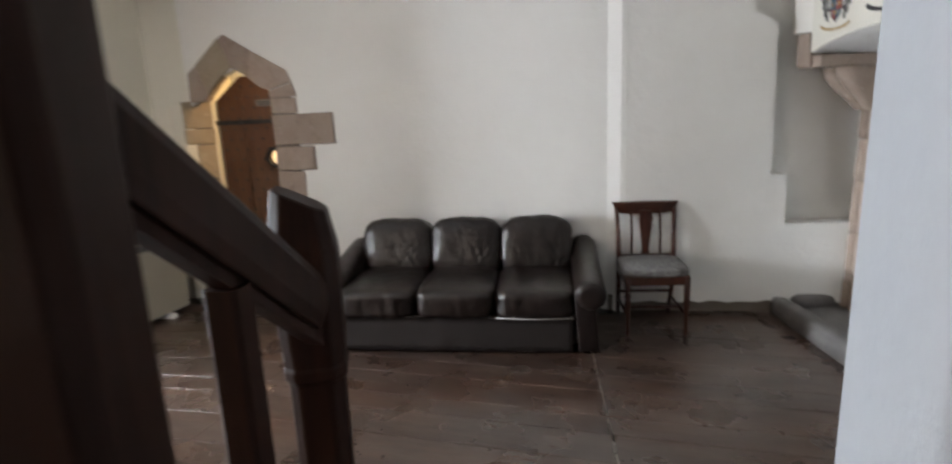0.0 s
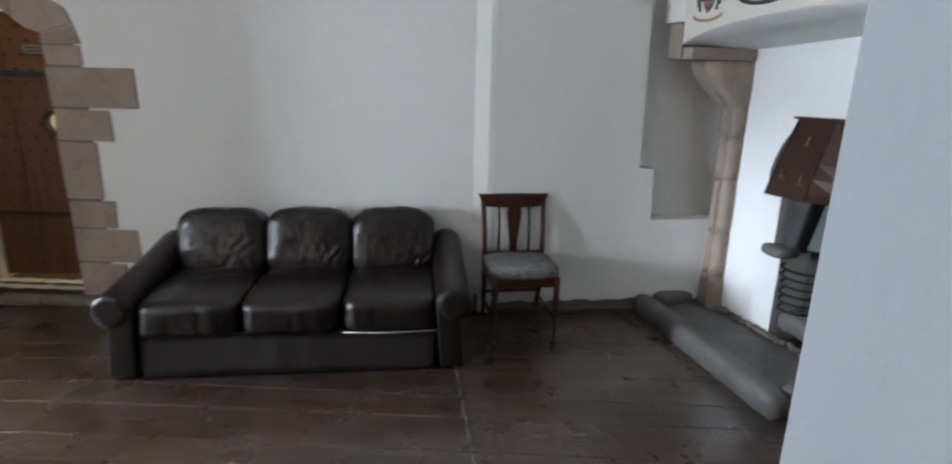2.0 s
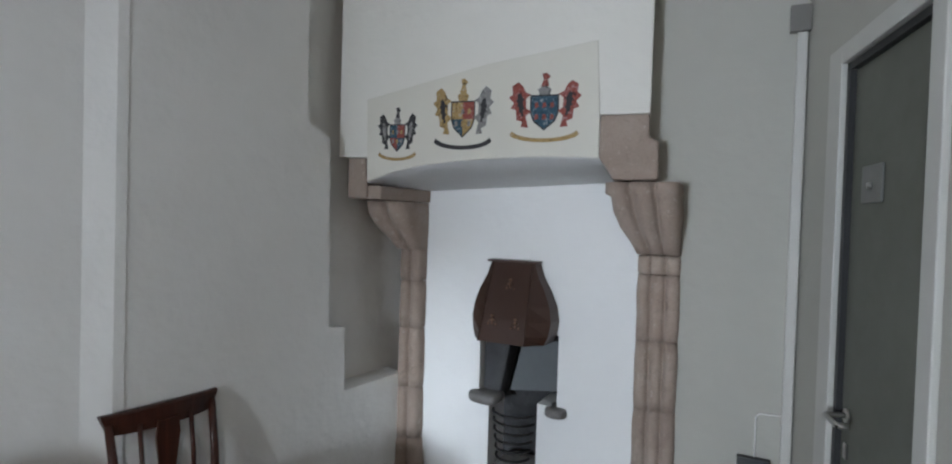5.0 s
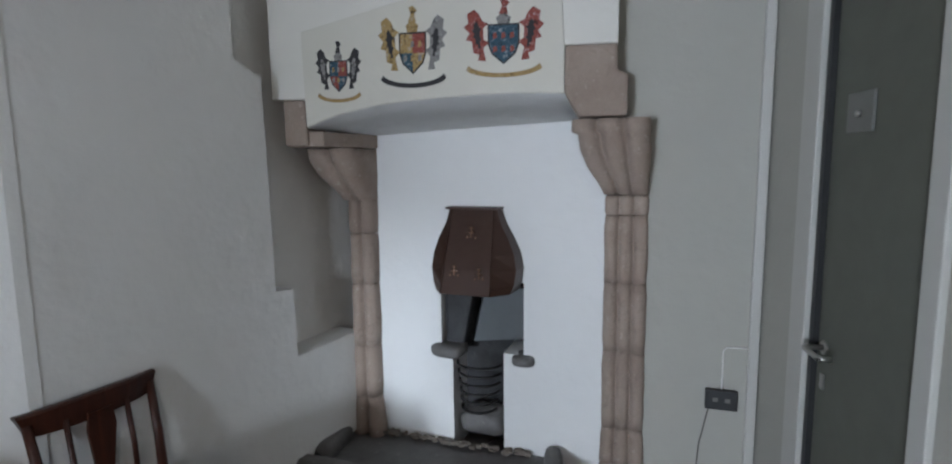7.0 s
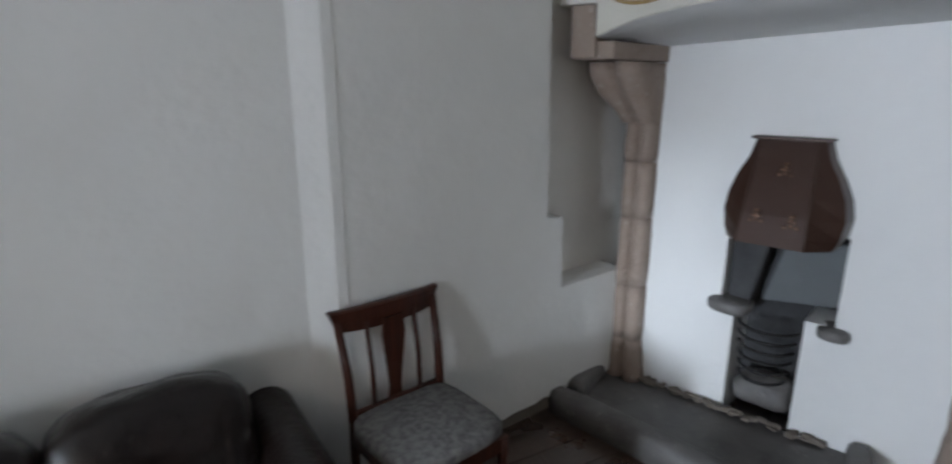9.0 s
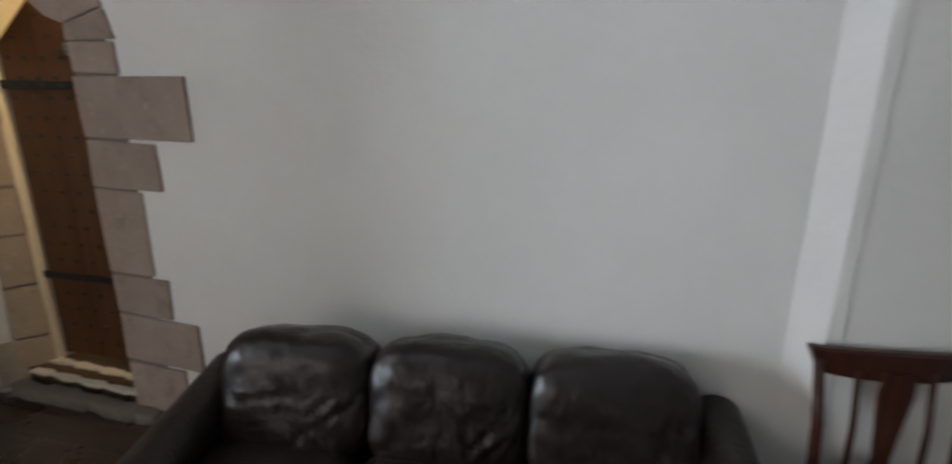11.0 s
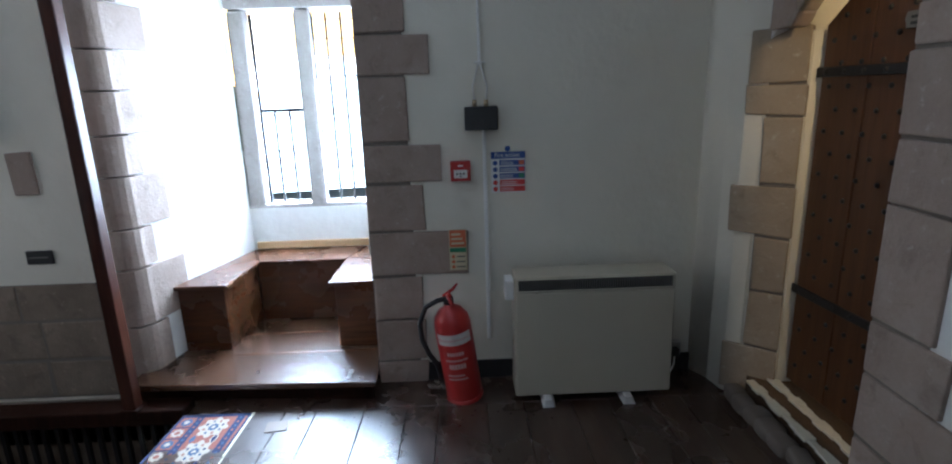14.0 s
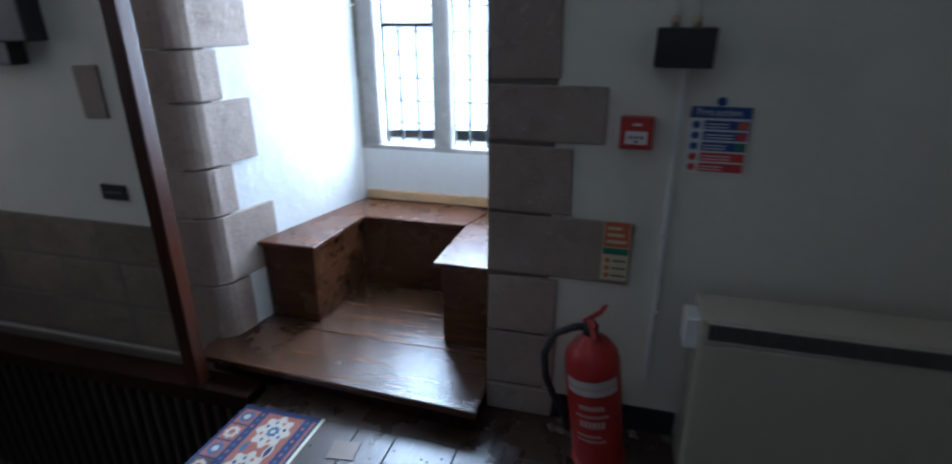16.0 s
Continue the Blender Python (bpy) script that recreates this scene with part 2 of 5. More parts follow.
def tube(bm, pts, r, seg=10):
    """A round bar along points."""
    rings = []
    pts = [Vector(p) for p in pts]
    for i, p in enumerate(pts):
        d = (pts[min(i + 1, len(pts) - 1)] - pts[max(i - 1, 0)]).normalized()
        u = d.orthogonal().normalized() if i == 0 else (u - d * u.dot(d)).normalized()
        v = d.cross(u)
        rr = r[i] if isinstance(r, (list, tuple)) else r
        rings.append([bm.verts.new(p + (u * math.cos(2 * math.pi * k / seg) + v * math.sin(2 * math.pi * k / seg)) * rr) for k in range(seg)])
    for a, b in zip(rings, rings[1:]):
        for k in range(seg):
            bm.faces.new((a[k], a[(k + 1) % seg], b[(k + 1) % seg], b[k]))
    bm.faces.new(rings[0][::-1])
    bm.faces.new(rings[-1])
    return bm


def lathe(bm, profile, seg=20, m=None):
    """(radius, z) profile turned about z."""
    vs = []
    for r, z in profile:
        ring = [bm.verts.new((max(r, 0.0005) * math.cos(2 * math.pi * k / seg), max(r, 0.0005) * math.sin(2 * math.pi * k / seg), z)) for k in range(seg)]
        vs.append(ring)
    for a, b in zip(vs, vs[1:]):
        for k in range(seg):
            bm.faces.new((a[k], a[(k + 1) % seg], b[(k + 1) % seg], b[k]))
    bm.faces.new(vs[0][::-1])
    bm.faces.new(vs[-1])
    if m:
        bmesh.ops.transform(bm, matrix=m, verts=[v for ring in vs for v in ring])
    return bm


def mesh_of(bm, name, material, smooth=False):
    d = bpy.data.meshes.new(name)
    bm.to_mesh(d)
    bm.free()
    if material:
        d.materials.append(material)
    if smooth:
        for p in d.polygons:
            p.use_smooth = True
    return d


def part(name, bm, material, parent=None, label="", smooth=False, m=None):
    ob = new(name, mesh_of(bm, name, material, smooth))
    if parent:
        ob.parent = parent
    if m:
        ob.matrix_basis = m
    if label:
        tagged(ob, label)
    return ob


def thing(name, m, label, category, group="", kind=""):
    ob = new(name)
    ob.empty_display_size = 0.1
    ob.matrix_basis = m
    return tagged(ob, label, category, group, kind)


def structure(name, bm, material, label, category="wall", m=None, smooth=False):
    return tagged(part(name, bm, material, None, "", smooth, m), label, category, "", "structure")


def B():
    return bmesh.new()


# ---- the plan ----
XW, XE, YN, YS, TOP = -3.32, 1.5, 4.32, -1.6, 3.2


def floor_z(x):
    """The old floor dips towards the window side."""
    return -0.085 * min(max((-1.2 - x) / 1.9, 0.0), 1.0)


M_FE = pose(2.98, 3.0, 0, 0, 0, -72)           # fireplace wall: x along it, y away from the room
M_NR = pose(0.88, 4.275, 0, 0, 0, 8.1)         # wall behind the chair
M_SE = pose(3.17, 2.42, 0, 0, 0, 180 + 28.8)   # wall with the grey door

# ---- large structure ----
bm = B()
box(bm, -2.0, 5, -3, 7, -0.4, -0.12)
box(bm, -6, -2.0, 1.32, 7, -0.4, -0.12)
box(bm, -6, -2.0, -3, -1.6, -0.4, -0.12)
box(bm, -6, -3.3, -1.6, 1.32, -0.4, -0.12)
structure("floor", bm, M_MORTAR, "dark subfloor under worn floorboards", "floor")
bm = B()
box(bm, -3.8, 4.4, -1.8, 6.2, TOP, TOP + 0.2)
structure("ceiling", bm, M_WALL, "white plastered ceiling", "ceiling")

# west wall with the window embrasure and its splayed cheeks
W0, W1 = 0.93, 2.34
bm = B()
box(bm, XW - 1.4, XW, YS - 0.2, W0, -0.3, TOP)
structure("wall_west", bm, M_WEST, "white limewashed stone wall south of the window")
bm = B()
box(bm, XW - 1.4, XW, W1, 6.2, -0.3, TOP)
structure("wall_west_2", bm, M_WEST, "white limewashed wall behind the heater")
bm = B()
box(bm, XW - 1.4, XW, W0, W1, 2.7, TOP)
structure("wall_west_3", bm, M_WEST, "white plaster above the window embrasure")
WX = -4.38
for nm, pts in (("embrasure_south", [(XW - 0.12, W0 + 0.115), (WX, 1.28), (WX, W0), (XW - 0.12, W0)]), ("embrasure_north", [(XW, W1 - 0.004), (XW, W1), (WX, W1), (WX, 2.16)])):
    bm = slab(B(), pts, -0.1, 2.7)
    structure(nm, bm, M_WALL, "splayed white plaster cheek of the window embrasure")
bm = B()
box(bm, WX - 0.36, WX, 1.28, 2.16, -0.1, 0.78)
structure("window_apron", bm, M_WALL, "white plaster apron below the window")
bm = B()
box(bm, WX - 0.36, WX, 1.28, 2.16, 2.22, 2.7)
structure("window_head", bm, M_WALL, "white plaster above the window lights")

# north wall, with the pointed doorway
DL, DR = -2.62, -2.15
ARCHW = [(-3.04, 1.74), (-2.76, 1.95), (-2.41, 2.10), (-2.19, 1.96), (-2.12, 1.76)]
ARCH = [(-2.62, 1.72), (-2.56, 1.86), (-2.41, 2.02), (-2.24, 1.90), (-2.15, 1.76)]
bm = prism(B(), [(XW, -0.3), (-3.04, -0.3)] + ARCHW[:3] + [(-2.41, TOP), (XW, TOP)], YN, YN + 0.06)
structure("wall_north", bm, M_WALL, "white limewashed wall left of the pointed doorway")
bm = slab(B(), [(-3.33, 4.16), (-3.28, 4.20), (-3.2, 4.24), (-3.02, 4.323), (-3.02, 4.37), (-3.33, 4.37)], -0.3, TOP)
structure("wall_north_7", bm, M_WEST, "rounded white plaster corner beside the pointed doorway", smooth=True)
bm = slab(B(), [(-3.2, 4.236), (-3.075, 4.262), (-2.905, 4.465), (-2.905, 4.60), (-3.2, 4.60)], -0.3, 1.79)
structure("wall_north_6", bm, M_WEST, "splayed white plaster jamb of the pointed doorway")
bm = prism(B(), [(DR + 0.02, -0.3), (0.76, -0.3), (0.76, TOP), (-2.41, TOP)] + ARCHW[2:], YN, YN + 0.08)
structure("wall_north_2", bm, M_WALL, "white limewashed wall behind the sofa")
bm = slab(B(), [(0.76, YN), (0.86, 4.272), (0.9, 4.274), (0.9, 4.7), (0.76, 4.7)], -0.3, TOP)
structure("wall_north_3", bm, M_WALL, "rounded white plaster step in the wall")
foot_rnd = random.Random(31)
FOOT = [(0.02 + 1.7 * k / 24, 0.088 + foot_rnd.uniform(-0.014, 0.014)) for k in range(25)]
bm = prism(B(), FOOT + [(1.66, 0.70), (1.17, 0.69), (1.16, 1.06), (1.05, 1.07), (1.03, 2.12), (0.88, 2.19), (0.87, TOP), (0.02, TOP)], 0, 0.17)
structure("wall_north_4", bm, M_WALL, "white limewashed wall with stepped edge behind the chair", m=M_NR)
bm = B()
box(bm, -0.10, 1.74, 0.03, 0.168, -0.3, 0.13)
structure("wall_foot", bm, M_MORTAR, "dark crumbling wall foot below the plaster edge", m=M_NR)
bm = B()
box(bm, 0.02, 2.1, 0.17, 0.35, -0.3, TOP)
structure("wall_north_5", bm, M_WALL, "recessed white plaster at the back of the niche", m=M_NR)

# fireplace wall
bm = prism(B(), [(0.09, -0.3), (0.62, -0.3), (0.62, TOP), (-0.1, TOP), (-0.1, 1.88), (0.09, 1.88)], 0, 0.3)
structure("wall_east", bm, M_DIMMED_WHITE, "white wall right of the fireplace, coloured darker for its weaker light", m=M_FE)
bm = B()
box(bm, -2.0, 0.05, 0.45, 0.6, -0.3, TOP)
structure("wall_east_2", bm, M_WALL, "wall behind the fireplace", m=M_FE)

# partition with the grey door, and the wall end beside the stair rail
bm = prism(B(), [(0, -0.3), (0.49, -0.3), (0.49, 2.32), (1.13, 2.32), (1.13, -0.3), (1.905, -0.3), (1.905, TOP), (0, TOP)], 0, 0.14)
structure("wall_south_east", bm, M_DIMMED_WHITE, "white partition wall around the grey door, coloured darker for its weaker light", m=M_SE)
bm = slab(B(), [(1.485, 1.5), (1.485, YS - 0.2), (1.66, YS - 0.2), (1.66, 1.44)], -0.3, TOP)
structure("wall_partition", bm, M_PARTITION, "smooth white partition wall end, its colour darkened against the window light")
bm = B()
for a, b, c, d in ((XW, -2.85, -0.3, TOP), (-1.55, 1.5, -0.3, TOP), (-2.85, -1.55, -0.3, 1.05), (-2.85, -1.55, 2.45, TOP)):
    box(bm, a, b, YS - 0.2, YS, c, d)
structure("wall_south", bm, M_WALL, "plain white wall with a window opening, closing the room")
bm = B()
box(bm, 1.66, 4.4, YS - 0.2, YS, -0.3, TOP)
structure("wall_south_2", bm, M_WALL, "plain wall closing the space behind the door")
bm = B()
box(bm, 4.2, 4.4, YS, 6.2, -0.3, TOP)
structure("wall_far_east", bm, M_WALL, "plain outer wall")
# passage behind the pointed doorway
bm = B()
box(bm, -3.5, -1.4, 5.3, 5.45, -0.3, TOP)
structure("passage_wall", bm, M_WALL, "yellow-lit white wall of the passage")
bm = B()
box(bm, -1.5, -1.35, 4.62, 5.3, -0.3, TOP)
structure("passage_wall_2", bm, M_WALL, "white end wall of the passage")

# ---- soft shapes ----


def cushion(bm, sx, sy, sz, p=5.0, n=9, puff=0.0, wrinkle=0.0, seed=0, m=None, gather=0.0, folds=()):
    """A padded block: a cube rounded by a power norm, with puffed faces, slack creases and pressed-in folds."""
    verts = {}

    def vert(c):
        key = tuple(round(v, 4) for v in c)
        if key not in verts:
            v = Vector(c)
            k = (abs(v.x) ** p + abs(v.y) ** p + abs(v.z) ** p) ** (1 / p)
            q = v / k
            bulge = 1 + puff * (1 - min(1, abs(q.x)) ** 2) * (1 - min(1, abs(q.y)) ** 2)
            w = Vector((q.x * sx / 2, q.y * sy / 2, q.z * sz / 2 * bulge))
            if wrinkle:
                w += w.normalized() * noise.noise(w * 9 + Vector((seed * 7.3, 0, 0))) * wrinkle
                w += w.normalized() * noise.noise(w * 24 + Vector((0, seed * 3.1, 0))) * wrinkle * 0.4
            if gather and q.y < -0.8 and abs(q.z) < 0.93:
                w.y += gather * math.sin(w.x * 95 + 2.2 * math.sin(w.x * 23 + seed) + w.z * 9) * (0.5 + 0.5 * math.sin(w.x * 11 + seed))
            if q.y < -0.5:
                for x0, z0, x1, z1, depth, width in folds:
                    dx, dz = x1 - x0, z1 - z0
                    f = min(max(((w.x - x0) * dx + (w.z - z0) * dz) / (dx * dx + dz * dz), 0), 1)
                    gap = math.hypot(w.x - x0 - f * dx, w.z - z0 - f * dz)
                    w.y += depth * math.sin(math.pi * (0.15 + 0.7 * f)) * (math.exp(-(gap / width) ** 2) - 0.6 * math.exp(-((gap - 2 * width) / width) ** 2))
            verts[key] = bm.verts.new(m @ w if m else w)
        return verts[key]

    steps = [math.sin(math.pi / 2 * (-1 + 2 * i / n)) for i in range(n + 1)]
    for axis in range(3):
        for side in (-1, 1):
            for i in range(n):
                for j in range(n):
                    quad = []
                    for a, b in ((i, j), (i + 1, j), (i + 1, j + 1), (i, j + 1)):
                        c = [0, 0, 0]
                        c[axis], c[(axis + 1) % 3], c[(axis + 2) % 3] = side, steps[a], steps[b]
                        quad.append(vert(c))
                    bm.faces.new(quad if side > 0 else quad[::-1])
    return bm


# ---- sofa ----


def make_sofa(m):
    sofa = thing("sofa", m, "dark brown leather three-seat sofa with creased cushions against the white wall", "sofa")
    bm = B()
    box(bm, 0.0, 1.64, 0.06, 0.86, 0.05, 0.25)
    part("base", bevelled(bm, 0.02, 2), M_LEATHER, sofa)
    bm = B()
    grid = [[bm.verts.new((0.03 + 1.58 * i / 48, 0.035 - 0.018 * (1 - j / 5) + 0.012 * noise.noise(Vector((i * 0.35, j * 0.25, 2))) * (1 - j / 6), 0.012 + 0.235 * j / 5)) for i in range(49)] for j in range(6)]
    for a, b in zip(grid, grid[1:]):
        for i in range(48):
            bm.faces.new((a[i], a[i + 1], b[i + 1], b[i]))
    bmesh.ops.solidify(bm, geom=bm.faces[:], thickness=-0.02)
    bmesh.ops.recalc_face_normals(bm, faces=bm.faces[:])
    # skirt colour is lifted above the other leather to paint in its sheen
    part("skirt", bm, plain("sheen_paled_leather", (0.036, 0.028, 0.026), 0.5, var=0.3, scale=5, bump=0.1), sofa, "leather skirt, coloured paler grey-brown for its reflected light", True)
    bm = B()
    box(bm, -0.03, 1.67, 0.80, 0.92, 0.05, 0.60)
    part("backrest", bevelled(bm, 0.05, 3), M_LEATHER, sofa)
    for i in range(3):
        cx = 0.275 + i * 0.545
        bm = cushion(B(), 0.55, 0.70, 0.21, 6, 30, 0.16, 0.008, i + 1, None, 0.006)
        part("seat_cushion", bm, M_LEATHER, sofa, "", True, pose(cx, 0.355, 0.335))
        crease = random.Random(40 + i)
        folds = [(-0.20, -0.02, 0.02, 0.035, 0.004, 0.014)] if i == 0 else []
        for k in range(9):
            x, z = crease.uniform(-0.02, 0.2), crease.uniform(-0.17, -0.02)
            a = radians(crease.uniform(35, 130))
            l = crease.uniform(0.07, 0.17)
            folds.append((x, z, x + l * math.cos(a), z + l * math.sin(a), crease.uniform(0.005, 0.010), crease.uniform(0.007, 0.012)))
        bm = cushion(B(), 0.56, 0.28, 0.445, 4.2, 44, 0.06, 0.010, i + 5, folds=folds)
        part("back_cushion", bm, M_LEATHER, sofa, "slack creased leather back cushion", True, pose(cx, 0.77, 0.562, -14, 0, 0))
    bm = tube(B(), [(0.625, 0.008, 0.256), (0.88, 0.0, 0.25), (1.14, 0.008, 0.256)], 0.004, 6)
    bmesh.ops.translate(bm, vec=(0.48, 0, 0), verts=bm.verts[:])
    part("piping", bm, plain("pale_worn_piping", (0.42, 0.39, 0.37), 0.6), sofa, "pale worn seam along the cushion", True)
    for side in (-1, 1):
        bm = B()
        rings = []
        for k in range(9):
            f = k / 8
            y = 0.01 + 0.90 * f
            top = 0.50 + 0.12 * f ** 1.3
            r = 0.098
            ring = []
            for a in range(15):
                th = radians(-70 + 250 * a / 14)
                ring.append((0.04 + r * math.cos(th) * 1.05, top - r + r * math.sin(th)))
            ring += [(-0.035, 0.02), (0.10, 0.02)]
            rings.append([bm.verts.new((x * side, y + (0.0 if k else 0.0), z)) for x, z in ring])
        for a, b in zip(rings, rings[1:]):
            for i in range(len(a)):
                bm.faces.new((a[i], a[(i + 1) % len(a)], b[(i + 1) % len(a)], b[i]))
        bm.faces.new(rings[0])
        bm.faces.new(rings[-1][::-1])
        bmesh.ops.recalc_face_normals(bm, faces=bm.faces[:])
        arm = part("arm", bevelled(bm, 0.012, 2), M_LEATHER, sofa, "", True, pose(0.82 + side * 0.865, 0, 0))
        bm = lathe(B(), [(0.094, 0), (0.09, 0.008), (0.06, 0.012), (0.01, 0.014)], 24, pose(0, 0, 0, 90, 0, 0))
        part("arm_face", bm, M_LEATHER, arm, "round gathered leather arm front", True, pose(0.045 * side, 0.012, 0.404))
    for x in (0.1, 1.54):
        bm = B()
        box(bm, x - 0.04, x + 0.04, 0.72, 0.80, 0, 0.06)
        part("foot", bm, M_BLACK, sofa)
    return sofa


make_sofa(pose(-1.0, 3.155, 0, 0, 0, 8.5))

# ---- dining chair ----


def make_chair(m):
    chair = thing("dining_chair", m, "red-brown mahogany dining chair with a grey woven seat", "chair")
    bm = cushion(B(), 0.46, 0.43, 0.075, 5, 9, 0.25)
    part("seat", bm, M_CLOTH, chair, "worn grey patterned fabric seat pad", True, pose(0, -0.01, 0.46))
    bm = B()
    for x0, x1, y0, y1 in ((-0.215, 0.215, -0.215, -0.19), (-0.2, 0.2, 0.17, 0.195), (-0.215, -0.19, -0.2, 0.19), (0.19, 0.215, -0.2, 0.19)):
        box(bm, x0, x1, y0, y1, 0.375, 0.435)
    part("seat_rail", bm, M_RED, chair)
    for x in (-0.2, 0.2):
        bm = lathe(B(), [(0.012, 0), (0.016, 0.02), (0.012, 0.05), (0.014, 0.12), (0.019, 0.2), (0.022, 0.26), (0.015, 0.275), (0.022, 0.285), (0.022, 0.3), (0.016, 0.31), (0.021, 0.33), (0.021, 0.43)], 14)
        part("leg", bm, M_RED, chair, "", True, pose(x, -0.2, 0))
        bm = tube(B(), [(x * 0.96, 0.25, 0), (x, 0.19, 0.25), (x, 0.18, 0.45), (x * 1.02, 0.20, 0.65), (x * 1.06, 0.245, 0.85)], [0.015, 0.018, 0.02, 0.018, 0.016], 8)
        part("back_leg", bm, M_RED, chair, "", True)
    for y0, z, w in ((-0.02, 0.15, 0.2),):
        bm = tube(B(), [(-0.19, y0, z), (0.19, y0, z)], 0.011, 8)
        part("stretcher", bm, M_RED, chair, "", True)
    for x in (-0.2, 0.2):
        bm = tube(B(), [(x, -0.2, 0.15), (x, 0.21, 0.15)], 0.011, 8)
        part("stretcher", bm, M_RED, chair, "", True)
    bm = tube(B(), [(-0.2, 0.205, 0.2), (0.2, 0.205, 0.2)], 0.011, 8)
    part("stretcher", bm, M_RED, chair, "", True)
    # curved crest rail with flared ears
    bm = B()
    rows = []
    for k in range(13):
        f = -1 + 2 * k / 12
        x = f * (0.236 if abs(f) < 0.99 else 0.24)
        y = 0.245 + 0.03 * f * f - 0.02
        top = 0.895 - 0.012 * f * f + 0.006 * abs(f) ** 6
        bot = 0.80 + 0.006 * abs(f) ** 5
        rows.append([bm.verts.new((x * (0.87 + 0.13 * min(1.0, max(0.0, (z - bot) / (top - bot)) * 1.25)), y + dy, z)) for dy, z in ((-0.012, bot), (0.012, bot), (0.02, top - 0.006), (0.014, top), (-0.006, top), (-0.014, top - 0.008))])
    for a, b in zip(rows, rows[1:]):
        for i in range(6):
            bm.faces.new((a[i], a[(i + 1) % 6], b[(i + 1) % 6], b[i]))
    bm.faces.new(rows[0])
    bm.faces.new(rows[-1][::-1])
    bmesh.ops.recalc_face_normals(bm, faces=bm.faces[:])
    part("crest_rail", bm, M_RED, chair)
    bm = B()
    box(bm, -0.2, 0.2, 0.178, 0.2, 0.47, 0.50)
    part("lower_rail", bevelled(bm, 0.004), M_RED, chair)
    for x, w in ((-0.105, 0.013), (0.105, 0.013)):
        bm = tube(B(), [(x, 0.188, 0.49), (x, 0.195, 0.65), (x, 0.225, 0.83)], w * 0.8, 8)
        part("slat", bm, M_RED, chair, "", True)
    bm = prism(B(), [(-0.03, 0.49), (0.03, 0.49), (0.025, 0.54), (0.038, 0.66), (0.05, 0.76), (0.042, 0.83), (-0.042, 0.83), (-0.05, 0.76), (-0.038, 0.66), (-0.025, 0.54)], 0.2, 0.212)
    part("splat", bm, M_RED, chair)
    return chair


make_chair(pose(1.09, 4.02, 0, 0, 0, 11))

# ---- pointed doorway stones, set in the north wall ----


def stone_block(x0, x1, z0, z1, depth, proud, seed):
    """A dressed block with worn edges; its face stands proud of the wall, towards -y."""
    rnd = random.Random(seed)
    g = 0.007
    bm = B()
    pts = [(x0 + g, z0 + g), (x1 - g, z0 + g), (x1 - g, z1 - g), (x0 + g, z1 - g)]
    pts = [(x + rnd.uniform(-0.006, 0.006), z + rnd.uniform(-0.005, 0.005)) for x, z in pts]
    prism(bm, pts, -proud - rnd.uniform(0, 0.006), depth)
    return bevelled(bm, 0.008, 2)


wn2 = bpy.data.objects["wall_north"]
wn3 = bpy.data.objects["wall_north_2"]
RIGHT = [(DR, -1.78, 0.0, 0.27), (DR, -1.66, 0.27, 0.53), (DR, -1.80, 0.53, 0.74), (DR, -1.87, 0.74, 1.16), (DR, -1.74, 1.16, 1.38), (DR, -1.54, 1.38, 1.66), (DR, -1.88, 1.66, 1.80)]
# the other jamb stands on the splay beside the corner of the room
M_JAMB = pose(-2.905, 4.465, 0, 0, 0, 50)
LEFT = [(-0.29, 0, -0.06, 0.22), (-0.18, 0, 0.22, 0.53), (-0.175, 0, 0.53, 0.82), (-0.31, 0, 0.82, 1.08), (-0.18, 0, 1.08, 1.41), (-0.27, 0, 1.41, 1.56), (-0.27, 0, 1.56, 1.82)]
for i, (a, b, c, d) in enumerate(RIGHT):
    part("stone", stone_block(a, b, c, d, 0.10, 0.014, i), M_STONE, wn3, m=pose(0, YN, 0))
for i, (a, b, c, d) in enumerate(LEFT):
    part("stone", stone_block(a, b, c, d, 0.07, 0.012, i + 20), M_BUFF, wn2, m=M_JAMB)
# arch stones
VOUS = [
    ([(-2.83, 1.80), (-3.0, 1.80), (-2.99, 2.06), (-2.90, 2.12), (-2.79, 1.85)], wn2),
    ([(-2.785, 1.855), (-2.895, 2.125), (-2.62, 2.34), (-2.52, 2.08), (-2.66, 1.98)], wn2),
    ([(-2.515, 2.08), (-2.612, 2.342), (-2.56, 2.37), (-2.30, 2.22), (-2.33, 1.97), (-2.41, 2.03)], wn3),
    ([(-2.325, 1.965), (-2.295, 2.215), (-1.96, 2.03), (-1.92, 1.93), (-2.15, 1.87), (-2.24, 1.90)], wn3),
    ([(-2.15, 1.865), (-1.918, 1.925), (-1.88, 1.805), (-2.15, 1.80)], wn3),
]
for i, (o, w) in enumerate(VOUS):
    bm = prism(B(), o, -0.016 - 0.004 * (i % 2), 0.07)
    part("stone", bevelled(bm, 0.008, 2), M_STONE if i != 1 else M_BUFF, w, m=pose(0, YN, 0))
bm = prism(B(), [(-0.17, -0.1), (-0.012, -0.1), (-0.012, 1.81), (-0.17, 1.81)], -0.004, 0.055)
part("mortar", bm, M_MORTAR, wn2, m=M_JAMB)
bm = prism(B(), [(DR + 0.004, -0.1), (-1.90, -0.1), (-1.90, 1.72), (-1.97, 1.88), (DR + 0.004, 1.86)], -0.004, 0.055)
part("mortar", bm, M_MORTAR, wn3, m=pose(0, YN, 0))

